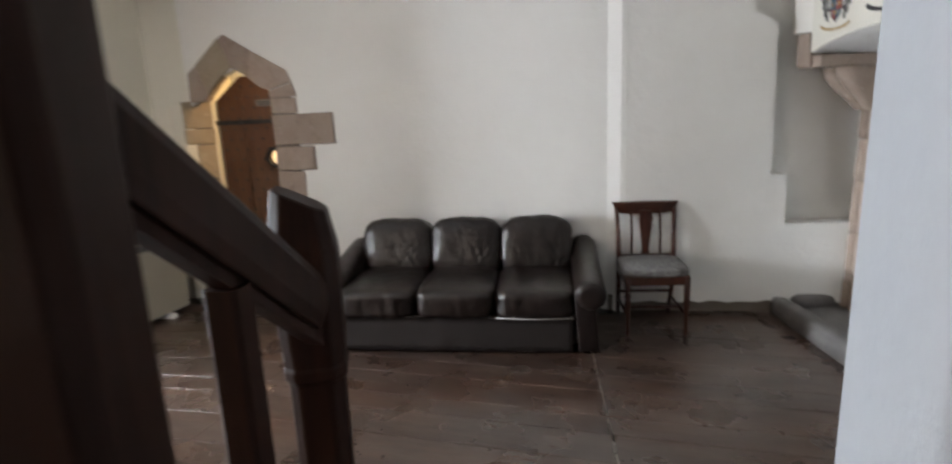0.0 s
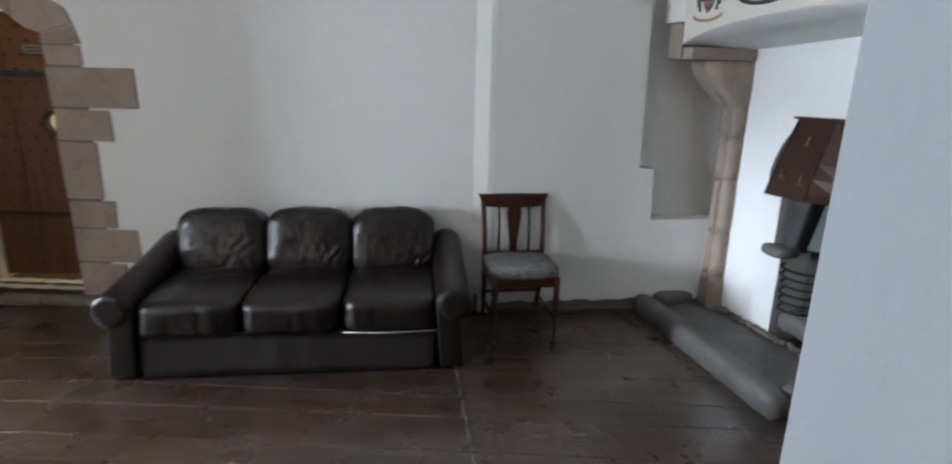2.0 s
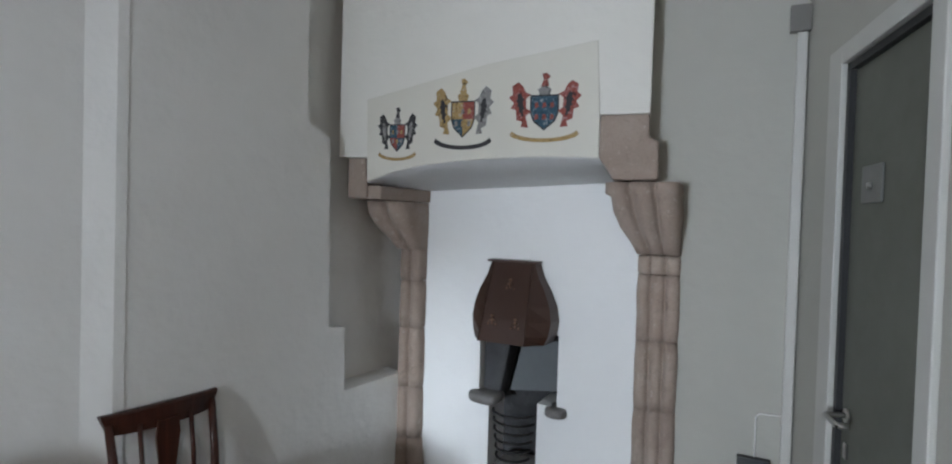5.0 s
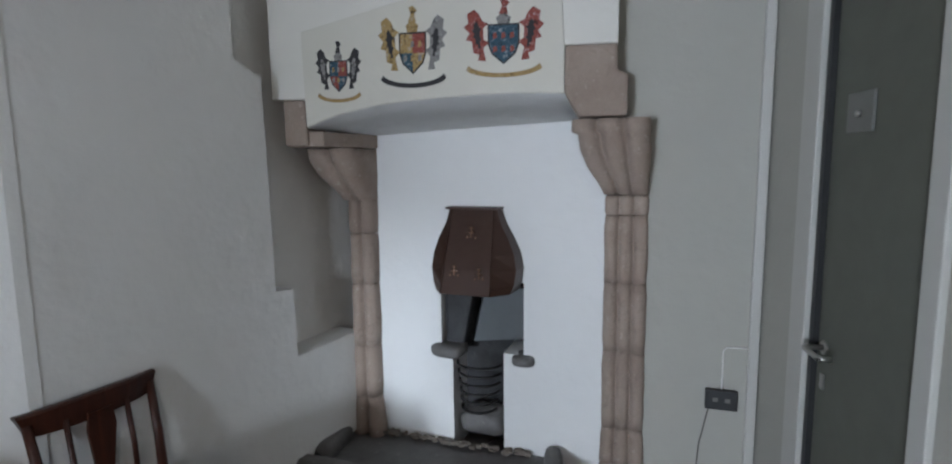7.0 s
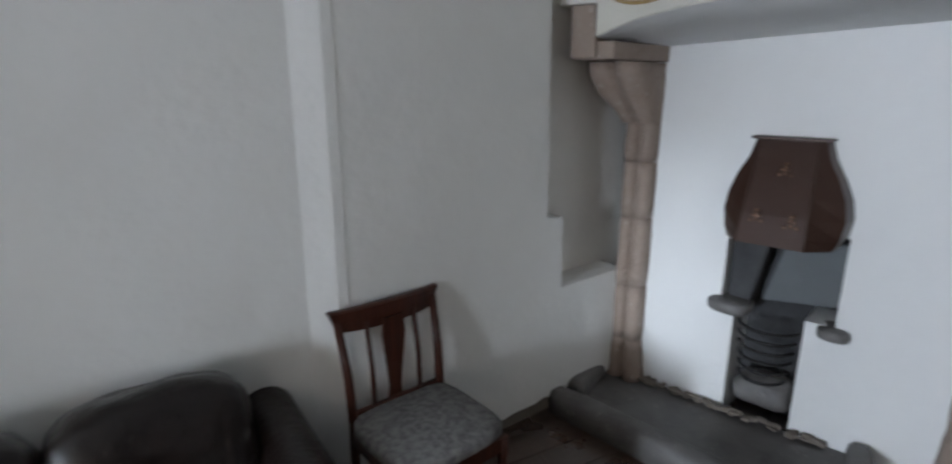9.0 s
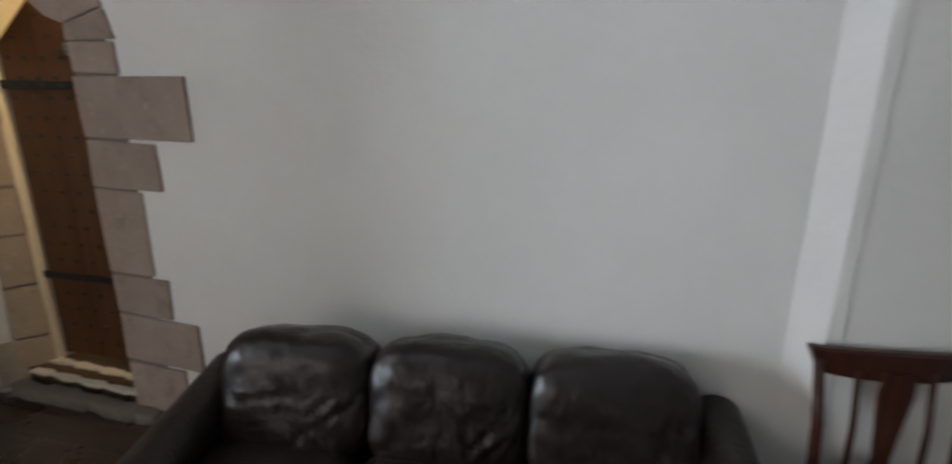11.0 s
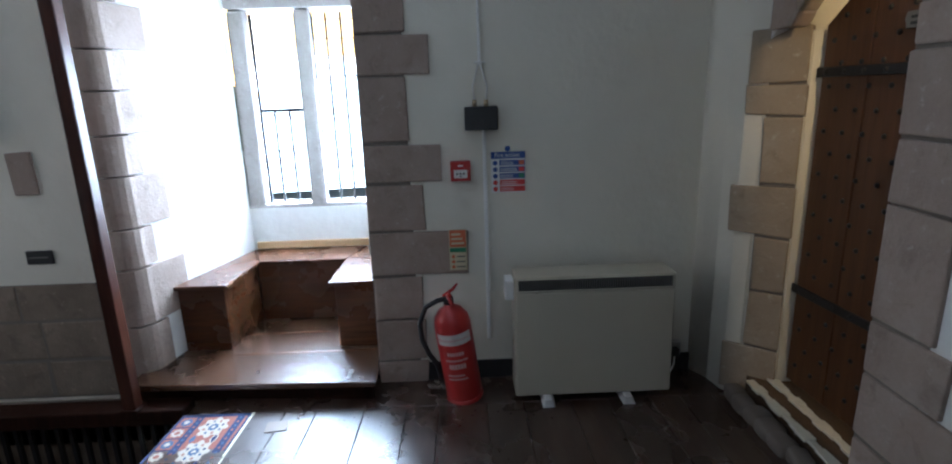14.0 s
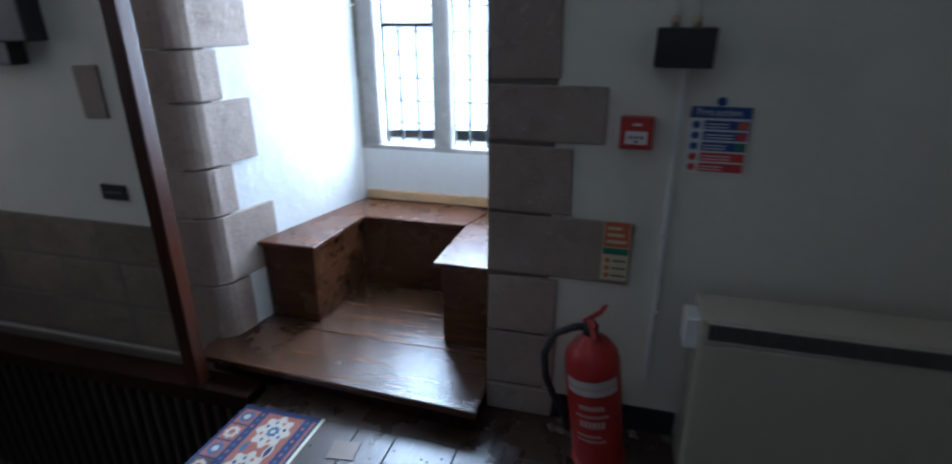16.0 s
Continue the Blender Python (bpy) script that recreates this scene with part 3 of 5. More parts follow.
# the studded door stands open against the passage side
LEAF_X0, LEAF_X1, LEAF_Y = -2.885, -1.93, 4.50
leaf = tagged(new("door_1"), "open orange-brown studded oak door with black strap hinges", "door", "", "structure")
leaf.matrix_basis = pose(LEAF_X0, LEAF_Y, 0.085, 0, 0, 4)
LW = LEAF_X1 - LEAF_X0
edges_x = [0, 0.27, 0.57, 0.78, LW]
HOLE = [(0.07 * math.sin(radians(a)), 1.18 - 0.07 * math.cos(radians(a))) for a in range(0, 181, 15)]
for i in range(4):
    a, b = edges_x[i] + 0.002, edges_x[i + 1] - 0.002
    top_a, top_b = 1.98 - 1.1 * abs(a / LW - 0.45) ** 1.8, 1.98 - 1.1 * abs(b / LW - 0.45) ** 1.8
    right = [(b - x, z) for x, z in HOLE] if i == 1 else []
    left = [(a + x, z) for x, z in HOLE[::-1]] if i == 2 else []
    bm = prism(B(), [(a, 0), (b, 0)] + right + [(b, top_b), (a, top_a)] + left, 0, 0.045)
    part("plank", bevelled(bm, 0.004, 1), M_DOOR, leaf)
for z in (0.49, 1.52):
    bm = prism(B(), [(-0.02, z - 0.022), (0.5, z - 0.02), (0.78, z - 0.012), (0.82, z), (0.78, z + 0.012), (0.5, z + 0.02), (-0.02, z + 0.022)], -0.012, -0.001)
    strap = part("strap_hinge", bevelled(bm, 0.003, 1), M_IRON, leaf, "black forged iron strap hinge")
    for k in range(7):
        bm = lathe(B(), [(0.011, 0), (0.010, 0.004), (0.004, 0.008)], 8, pose(0.04 + k * 0.11, -0.012, z, 90, 0, 0))
        part("rivet", bm, M_IRON, strap, "", True)
stud_mesh = mesh_of(lathe(B(), [(0.012, 0), (0.010, 0.006), (0.004, 0.010)], 8, pose(0, 0, 0, 90, 0, 0)), "stud", M_IRON, True)
for r in range(19):
    for c in range(9):
        x, z = 0.06 + c * 0.112 + (0.056 if r % 2 else 0), 0.10 + r * 0.097
        if x < LW - 0.03 and z < 1.9 - 1.1 * abs(x / LW - 0.45) ** 1.8 and abs(z - 0.49) > 0.035 and abs(z - 1.52) > 0.035 and math.hypot(x - 0.57, z - 1.18) > 0.10:
            ob = new("stud", stud_mesh)
            ob.parent, ob.location = leaf, (x, -0.001, z)
bm = B()
tor = [(0.57 + 0.082 * math.cos(2 * math.pi * k / 20), -0.006, 1.18 + 0.082 * math.sin(2 * math.pi * k / 20)) for k in range(21)]
part("ring", tube(bm, tor, 0.017, 8), M_IRON, leaf, "black iron ring round the open peephole", True)
bm = prism(B(), [(0.43, 1.66), (0.62, 1.66), (0.62, 1.675), (0.63, 1.695), (0.62, 1.72), (0.43, 1.72), (0.42, 1.695), (0.43, 1.675)], -0.012, -0.001)
part("plaque", bm, M_VENT, leaf, "grey plaque with unreadable lettering")
for k in range(2):
    bm = B()
    box(bm, 0.45, 0.60, -0.014, -0.0125, 1.672 + k * 0.022, 1.682 + k * 0.022)
    part("lettering", bm, M_BLACK, leaf)

# threshold of the doorway: two steps with white painted noses and brown matting
bm = B()
box(bm, -3.0, DR + 0.25, YN + 0.03, 5.3, -0.16, 0.050)
structure("threshold_step", bm, plain("brown_matting", (0.105, 0.062, 0.032), 0.95, var=0.5, scale=60, bump=0.4), "brown matted step in the doorway", "step")
for i, (y, z) in enumerate(((YN + 0.015, 0.045), (YN + 0.13, 0.05))):
    bm = B()
    n = 14
    for k in range(n):
        x0 = DL - 0.30 + k * (0.9 / n)
        w = 0.022 + 0.007 * math.sin(k * 2.1 + i)
        box(bm, x0, x0 + 0.9 / n + 0.001, y - w, y + w, z, z + 0.014 + 0.002 * (k % 2))
    bmesh.ops.remove_doubles(bm, verts=bm.verts[:], dist=0.006)
    structure("step_nosing", bevelled(bm, 0.003, 1), plain("worn_white_paint", (0.70, 0.66, 0.55), 0.7, var=0.6, scale=25), "worn white painted edge of the step", "trim")
bm = B()
for k in range(9):
    r = random.Random(k + 3)
    x = -2.95 + k * 0.115
    cushion(bm, 0.13, 0.09 + r.uniform(0, 0.03), 0.075, 4, 4, 0, 0.01, k, pose(x, YN - 0.045 + r.uniform(-0.01, 0.01), -0.035 + 0.02 * (k / 9), 0, 0, r.uniform(-12, 12)))
structure("threshold_rubble", bm, M_MORTAR, "crumbling rubble edge under the doorway step", "step", smooth=True)

# ---- window embrasure ----
ww1, ww2 = bpy.data.objects["wall_west"], bpy.data.objects["wall_west_2"]
M_QR = pose(XW, 0, 0, 0, 0, 90)    # x along +y of the room, -y towards the room


def quoin(x0, x1, z0, z1, seed, parent, proud=0.012, depth=0.35, material=None):
    return part("stone", stone_block(x0, x1, z0, z1, depth, proud, seed), material or M_STONE, parent, m=M_QR)


# north side of the window: blocks that tooth into the wall
for i, (b, z0, z1) in enumerate(((2.63, -0.10, 0.05), (2.63, 0.05, 0.31), (2.62, 0.31, 0.57), (2.89, 0.57, 0.83), (2.655, 0.83, 1.10), (2.765, 1.10, 1.315), (2.595, 1.315, 1.66), (2.72, 1.66, 1.87), (2.60, 1.87, 2.15), (2.75, 2.15, 2.4), (2.62, 2.4, 2.7))):
    quoin(W1 - 0.01, b, z0, z1, 40 + i, ww2)
# south side: rounded outer blocks, toothing into the splay
for i, (b, z0, z1) in enumerate(((1.08, -0.06, 0.32), (1.245, 0.32, 0.66), (1.08, 0.66, 0.89), (1.205, 0.89, 1.18), (1.09, 1.18, 1.40), (1.24, 1.40, 1.63), (1.10, 1.63, 1.84), (1.23, 1.84, 2.08), (1.1, 2.08, 2.4), (1.22, 2.4, 2.7))):
    bm = B()
    rnd = random.Random(70 + i)
    back = XW - (b - 0.98) * 1.0
    y1 = W0 + 0.10 + (b - 1.03) * 0.33
    ring = []
    for k in range(6):
        a = radians(90 * k / 5)
        ring.append((XW - 0.09 + 0.105 * math.sin(a), W0 + 0.02 + 0.105 * math.cos(a)))
    ring = [(x + rnd.uniform(-0.003, 0.003), y) for x, y in ring]
    u = (b - W0 - 0.1) * 1.2
    outline = [(XW + 0.015, 0.80)] + ring[::-1] + [(XW - 0.10 - u, W0 + 0.125 + u * 0.24), (XW - 0.10 - u, W0 - 0.05), (XW - 0.1, 0.80)]
    slab(bm, outline, z0 + 0.004, z1 - 0.004)
    part("stone", bevelled(bm, 0.007, 2), M_STONE, ww1)
M_PLINTH = stone("dirty_brown_stone", (0.20, 0.15, 0.11), (0.27, 0.21, 0.155), (0.34, 0.27, 0.205))
# lower stonework and a single block in the wall south of the window
for r, (z0, z1) in enumerate(((-0.1, 0.14), (0.14, 0.38), (0.38, 0.60))):
    x = -0.9 + 0.13 * r
    k = 0
    while x < 0.76:
        w = 0.34 + 0.16 * random.Random(r * 11 + k).random()
        e = min(x + w, 0.80)
        quoin(x, e, z0, z1, 100 + r * 9 + k, ww1, 0.004, 0.08, M_PLINTH)
        x, k = e, k + 1
quoin(0.46, 0.61, 1.10, 1.34, 140, ww1, 0.008, 0.08)
for nm, a, b, z1, w in (("mortar", -0.95, 0.80, 0.598, ww1), ("mortar", W1 - 0.006, 2.58, 2.69, ww2)):
    bm = B()
    box(bm, a, b, -0.0035, 0.05, -0.1, z1)
    part(nm, bm, M_MORTAR, w, m=M_QR)

# timber platform in the embrasure
M_PLAT = wood("worn_platform_oak", (0.045, 0.021, 0.011), (0.15, 0.066, 0.033), (0.18, 0.34), 1, 1.0, 0.25, 0.07, 1.0)
plat = thing("window_platform", pose(0, 0, 0), "low dark polished timber platform in the window embrasure", "platform")
for i, (x0, x1) in enumerate(((-3.50, -3.16), (-3.80, -3.504), (-4.10, -3.804), (WX + 0.002, -4.104))):
    bm = slab(B(), [(x0, W0 + 0.12 if i else 0.95), (x1, 0.95 if i == 0 else W0 + 0.12), (x1 + (0.06 if i == 0 else 0), W1 - 0.0 if i == 0 else W1 - 0.01), (x0, W1 - 0.01)], 0.0, 0.036)
    part("board", bevelled(bm, 0.006, 2), M_PLAT, plat)
bm = slab(B(), [(-3.24, 0.96), (-3.12, W1 - 0.02), (-3.16, W1 - 0.02), (-3.28, 0.96)], -0.10, -0.001)
part("riser", bm, M_DARK, plat, "almost black timber riser")

# U-shaped window seat
seat = thing("window_bench", pose(0, 0, 0), "U-shaped polished oak window seat built into the embrasure", "bench")
ZB = 0.475


def board(name, outline, z0, z1, material=M_BENCH):
    return part(name, bevelled(slab(B(), outline, z0, z1), 0.008, 3), material, seat)


board("seat_top", [(-3.545, 1.075), (-3.545, 1.40), (-4.03, 1.43), (-4.36, 1.29)], ZB - 0.026, ZB)
board("seat_top", [(-4.03, 1.434), (-4.03, 2.03), (-4.36, 2.13), (-4.36, 1.294)], ZB - 0.026, ZB)
board("seat_top", [(-3.53, 2.02), (-3.53, 2.31), (-4.35, 2.14), (-4.03, 2.034)], ZB - 0.026, ZB)
board("front_panel", [(-3.575, 1.09), (-3.575, 1.375), (-3.60, 1.375), (-3.60, 1.09)], 0.036, ZB - 0.027)
board("side_panel", [(-3.60, 1.352), (-3.60, 1.375), (-4.05, 1.405), (-4.05, 1.38)], 0.036, ZB - 0.027)
board("back_panel", [(-4.05, 1.41), (-4.05, 2.05), (-4.075, 2.05), (-4.075, 1.41)], 0.036, ZB - 0.027)
board("side_panel", [(-3.60, 2.05), (-3.60, 2.075), (-4.05, 2.09), (-4.05, 2.062)], 0.036, ZB - 0.027)
board("front_panel", [(-3.565, 2.05), (-3.565, 2.30), (-3.59, 2.30), (-3.59, 2.05)], 0.036, ZB - 0.027)
bm = B()
box(bm, WX + 0.002, WX + 0.03, 1.31, 2.14, ZB + 0.002, ZB + 0.055)
tagged(part("pine_batten", bevelled(bm, 0.004), M_PINE), "bare pine batten along the back of the window seat", "batten", "", "structure")

# the window: stone mullion, two leaded lights, one with an iron casement
win = tagged(new("window_1"), "two-light stone mullioned window with leaded glass", "window", "", "structure")
win.matrix_basis = pose(WX - 0.06, 1.28, 0.78)
M_PALE = stone("pale_window_stone", (0.30, 0.27, 0.25), (0.38, 0.35, 0.32), (0.46, 0.43, 0.40))
M_LEAD = plain("grey_lead", (0.09, 0.09, 0.092), 0.6, 0.4)
H = 1.376
bm = prism(B(), [(0.455, 0), (0.575, 0), (0.57, H), (0.46, H)], -0.06, 0.04)
bmesh.ops.rotate(bm, cent=(0, 0, 0), matrix=Matrix.Rotation(radians(90), 3, "Z"), verts=bm.verts[:])
part("mullion", bevelled(bm, 0.025, 2), M_PALE, win, "weathered grey stone mullion")
for y0, y1 in ((0.0, 0.12), (0.87, 0.90)):
    bm = B()
    box(bm, -0.06, 0.05, y0, y1, 0, H)
    part("jamb", bevelled(bm, 0.02, 2), M_PALE, win)
bm = B()
box(bm, -0.1, 0.055, -0.002, 0.9, -0.03, 0.03)
part("window_sill", bevelled(bm, 0.015, 2), M_PALE, win, "rough white-washed stone sill")
bm = B()
box(bm, -0.1, 0.066, -0.002, 0.882, H + 0.003, H + 0.19)
part("lintel", bevelled(bm, 0.012, 2), M_PALE, win, "weathered grey stone lintel")
glass = Mat("old_glass", 0.05)
glass.colour((0.95, 0.97, 0.97))
glass.b.inputs["Transmission Weight"].default_value = 1.0
glass.b.inputs["IOR"].default_value = 1.45
glass.bump(glass.noise(6, 3), 0.1, 0.01)
M_GLASS = glass.m
for y0, y1, casement in ((0.14, 0.46, True), (0.565, 0.875, False)):
    light = part("light", (lambda b: (box(b, -0.004, 0.004, y0, y1, 0.03, H - 0.02), b)[1])(B()), M_GLASS, win, "clear leaded glass")
    light.visible_shadow = False
    for k in range(1, 3):
        y = y0 + (y1 - y0) * k / 3
        bm = B()
        box(bm, -0.007, 0.007, y - 0.008, y + 0.008, 0.03, 0.70 if casement else H - 0.02)
        part("lead_came", bm, M_LEAD, light)
    for k in range(1, 11):
        z = 0.03 + k * 0.128
        bm = B()
        box(bm, -0.006, 0.006, y0, y1, z - 0.0035, z + 0.0035)
        part("lead_came", bm, M_LEAD, light)
    if casement:
        for a, b, c, d in ((y0, y1, 0.69, 0.715), (y0, y0 + 0.02, 0.03, H - 0.02), (y1 - 0.012, y1, 0.03, H - 0.02)):
            bm = B()
            box(bm, -0.012, 0.014, a, b, c, d)
            part("casement_bar", bevelled(bm, 0.003, 1), M_IRON, light, "black iron casement bar")
    else:
        bm = B()
        box(bm, -0.01, 0.012, y0, y0 + 0.015, 0.03, H - 0.02)
        part("casement_bar", bm, M_IRON, light)

# outside: pale ground and a line of trees far off, seen only through the glass
bm = B()
box(bm, -160, -6, -90, 90, -3.4, -3.2)
structure("ground", bm, plain("pale_gravel", (0.42, 0.43, 0.36), 0.9, scale=0.5), "pale open ground outside the window", "ground")
tree_rnd = random.Random(5)
bm = B()
for k in range(420):
    c = Vector((-48 + tree_rnd.uniform(-7, 7), -24 + 56 * tree_rnd.random(), 0))
    hgt = 2.2 + 1.3 * math.sin(c.y * 0.6) + 0.8 * math.sin(c.y * 1.7)
    c.z = -3.0 + (hgt + 3.0) * tree_rnd.random() ** 0.8
    s = tree_rnd.uniform(0.5, 1.3)
    r = bmesh.ops.create_icosphere(bm, subdivisions=1, radius=s)["verts"]
    for v in r:
        v.co = v.co * tree_rnd.uniform(0.65, 1.25) + c
tagged(part("distant_woodland", bm, M_FOLIAGE), "hazy green distant trees beyond the window", "trees", "", "stuff")

# ---- wall of the heater ----


def make_heater(m):
    h = thing("storage_heater", m, "cream enamel storage heater standing on short feet by the wall", "heater")
    bm = B()
    box(bm, 0, 0.84, -0.19, 0, 0.045, 0.72)
    part("body", bevelled(bm, 0.010, 3), M_HEATER, h)
    bm = B()
    box(bm, 0.008, 0.832, -0.203, -0.191, 0.055, 0.635)
    part("front_panel", bevelled(bm, 0.005, 2), M_HEATER, h)
    bm = B()
    box(bm, 0.02, 0.82, -0.1925, -0.1905, 0.65, 0.708)
    grille = part("grille", bm, M_BLACK, h, "dark slotted air outlet")
    slat_mesh = mesh_of((lambda b: (box(b, -0.0022, 0.0022, -0.198, -0.1925, 0.65, 0.708), b)[1])(B()), "slat", M_VENT)
    for k in range(66):
        ob = new("slat", slat_mesh)
        ob.parent, ob.location = grille, (0.026 + k * 0.0121, 0, 0)
    for a, b, c, d in ((0.015, 0.825, 0.708, 0.713), (0.015, 0.825, 0.645, 0.65), (0.015, 0.02, 0.645, 0.713), (0.82, 0.825, 0.645, 0.713)):
        bm = B()
        box(bm, a, b, -0.2, -0.1905, c, d)
        part("grille_rim", bm, M_HEATER, h)
    for x in (0.17, 0.60):
        bm = prism(B(), [(-0.03, 0.0), (0.045, 0.0), (0.03, 0.014), (0.02, 0.05), (-0.02, 0.05)], -0.25, -0.03)
        part("foot", bevelled(bm, 0.003, 1), M_WHITEPAINT, h, "white metal foot", m=pose(x, 0, 0))
    bm = B()
    box(bm, -0.045, -0.001, -0.16, -0.06, 0.59, 0.70)
    part("control_box", bevelled(bm, 0.006, 2), M_WHITEPAINT, h)
    return h


make_heater(pose(XW + 0.115, 3.11, -0.085, 0, 0, 90))


def make_extinguisher(m):
    e = thing("fire_extinguisher", m, "red water fire extinguisher with black hose leaning by the wall", "extinguisher")
    bm = lathe(B(), [(0.07, 0), (0.086, 0.006), (0.088, 0.03), (0.088, 0.40), (0.080, 0.44), (0.055, 0.475), (0.028, 0.49), (0.024, 0.505)], 32)
    body = part("cylinder", bm, M_REDPAINT, e, "", True)
    bm = B()
    for k in range(13):
        a0 = radians(-148 + k * 9)
        a1 = radians(-148 + (k + 1) * 9)
        q = [bm.verts.new((0.0888 * math.cos(a), 0.0888 * math.sin(a), z)) for a, z in ((a0, 0.325), (a1, 0.325), (a1, 0.38), (a0, 0.38))]
        bm.faces.new(q)
    part("label", bm, plain("pale_band", (0.62, 0.58, 0.55), 0.5, var=0.1), body, "pale printed band with red bars", True)
    for z, h, n0, n1 in ((0.345, 0.012, 0, 12), (0.27, 0.018, 3, 9), (0.24, 0.010, 2, 10), (0.20, 0.026, 3, 9), (0.16, 0.01, 2, 8), (0.14, 0.01, 2, 9)):
        bm = B()
        for k in range(n0, n1):
            a0, a1 = radians(-146 + k * 9), radians(-146 + (k + 0.8) * 9)
            bm.faces.new([bm.verts.new((0.0892 * math.cos(a), 0.0892 * math.sin(a), zz)) for a, zz in ((a0, z), (a1, z), (a1, z + h), (a0, z + h))])
        part("lettering", bm, plain("print_pale", (0.60, 0.42, 0.40), 0.5), body)
    bm = lathe(B(), [(0.024, 0.50), (0.026, 0.53), (0.018, 0.545)], 16)
    part("valve", bm, M_BLACK, e, "", True)
    for s, z in ((1, 0.565), (-1, 0.545)):
        bm = tube(B(), [(0, 0, 0.54), (0.01, -0.03, z - 0.005), (0.02, -0.085, z + 0.012 * s)], [0.012, 0.010, 0.008], 8)
        part("lever", bm, M_REDPAINT, e, "red squeeze lever", True)
    bm = tube(B(), [(-0.02, 0.0, 0.545), (0.03, 0.03, 0.56), (0.05, 0.05, 0.575)], [0.008, 0.008, 0.006], 8)
    part("lever", bm, M_REDPAINT, e, "", True)
    pts = [(0, 0, 0.53), (-0.05, -0.01, 0.53), (-0.11, -0.01, 0.505), (-0.15, -0.01, 0.43), (-0.155, -0.01, 0.34), (-0.135, -0.01, 0.26), (-0.105, -0.005, 0.19), (-0.098, 0.0, 0.12)]
    part("hose", tube(B(), pts, [0.012] * 6 + [0.014, 0.016], 12), M_BLACK, e, "black rubber hose", True)
    bm = lathe(B(), [(0.09, 0), (0.092, 0.004), (0.092, 0.018), (0.089, 0.022)], 28)
    part("base_ring", bm, M_REDPAINT, e, "", True)
    return e


make_extinguisher(pose(XW + 0.20, 2.835, -0.080, 3, -7, 90) @ Matrix.Scale(1.13, 4))


def wall_item(name, label, category, y, z):
    return thing(name, pose(XW - 0.0, y, z, 0, 0, 90), label, category)


def plate(bm, x0, x1, z0, z1, d0, d1):
    box(bm, x0, x1, -d1, -d0, z0, z1)
    return bm


fs = wall_item("fire_action_sign", "blue, white and red fire action notice on the wall", "sign", 3.02, 1.03)
part("board", plate(B(), 0, 0.185, 0, 0.222, 0.004, 0.007), M_SIGNWHITE, fs)
part("header", plate(B(), 0.0, 0.185, 0.185, 0.222, 0.007, 0.0085), M_SIGNBLUE, fs)
for k, mt in enumerate((M_SIGNRED, M_SIGNRED, M_SIGNBLUE, M_SIGNBLUE, M_SIGNBLUE)):
    z = 0.006 + k * 0.0355
    part("panel", plate(B(), 0.045, 0.183, z, z + 0.029, 0.007, 0.0085), mt, fs)
    part("symbol", lathe(B(), [(0.013, 0), (0.013, 0.0018)], 14, pose(0.022, -0.0065, z + 0.014, 90, 0, 0)), mt, fs)
    for q in range(2):
        part("lettering", plate(B(), 0.052, 0.12 + 0.02 * (k % 2), z + 0.006 + q * 0.010, z + 0.0095 + q * 0.010, 0.0085, 0.0092), M_SIGNWHITE, fs)
    if k >= 2:
        part("icon", plate(B(), 0.15, 0.178, z + 0.003, z + 0.026, 0.0086, 0.0094), (M_GREEN, M_SIGNRED, M_ORANGE)[k - 2], fs)
part("symbol", lathe(B(), [(0.015, 0), (0.015, 0.003)], 16, pose(0.09, -0.004, 0.238, 90, 0, 0)), M_SIGNBLUE, fs, "blue round symbol above the notice")
txt = bpy.data.curves.new("words", "FONT")
txt.body, txt.size, txt.extrude = "Fire action", 0.032, 0.0004
tob = new("words", txt)
tob.data.materials.append(M_SIGNWHITE)
tob.parent, tob.matrix_basis = fs, pose(0.018, -0.0092, 0.194, 90, 0, 0)

cp = wall_item("fire_call_point", "red break-glass fire call point", "call point", 2.80, 1.105)
part("case", bevelled(plate(B(), 0, 0.108, 0, 0.108, 0, 0.045), 0.006, 2), M_REDPAINT, cp)
part("window_plate", plate(B(), 0.018, 0.090, 0.018, 0.062, 0.045, 0.047), M_SIGNWHITE, cp, "white glass panel with dark symbols")
for k in range(3):
    part("symbol", plate(B(), 0.030 + k * 0.018, 0.040 + k * 0.018, 0.036, 0.046, 0.047, 0.048), M_BLACK, cp)
part("arrow", prism(B(), [(0.045, 0.03), (0.063, 0.03), (0.054, 0.022)], -0.048, -0.047), M_BLACK, cp)
part("lettering", plate(B(), 0.04, 0.068, 0.080, 0.088, 0.045, 0.046), M_SIGNWHITE, cp)

jb = wall_item("junction_box", "black junction box with cables running up the wall", "box", 2.885, 1.375)
part("body", bevelled(plate(B(), 0, 0.172, 0, 0.118, 0, 0.09), 0.006, 2), M_BLACK, jb)
for x in (0.055, 0.115):
    part("gland", lathe(B(), [(0.012, 0), (0.012, 0.03), (0.008, 0.035)], 10, pose(x, -0.03, 0.118)), plain("brass_gland", (0.5, 0.4, 0.25), 0.4, 0.6), jb, "", True)
    sgn = 1 if x < 0.08 else -1
    pts = [(x, -0.03, 0.15), (x - 0.008 * sgn, -0.02, 0.22), (x + 0.012 * sgn, -0.01, 0.29), (0.085 - 0.003 * sgn, -0.008, 0.34), (0.085 - 0.003 * sgn, -0.008, 0.46), (0.085 - 0.003 * sgn, -0.008, TOP - 1.40)]
    part("cable", tube(B(), pts, 0.0045, 6), M_WALL, jb, "thin white-painted cable", True)
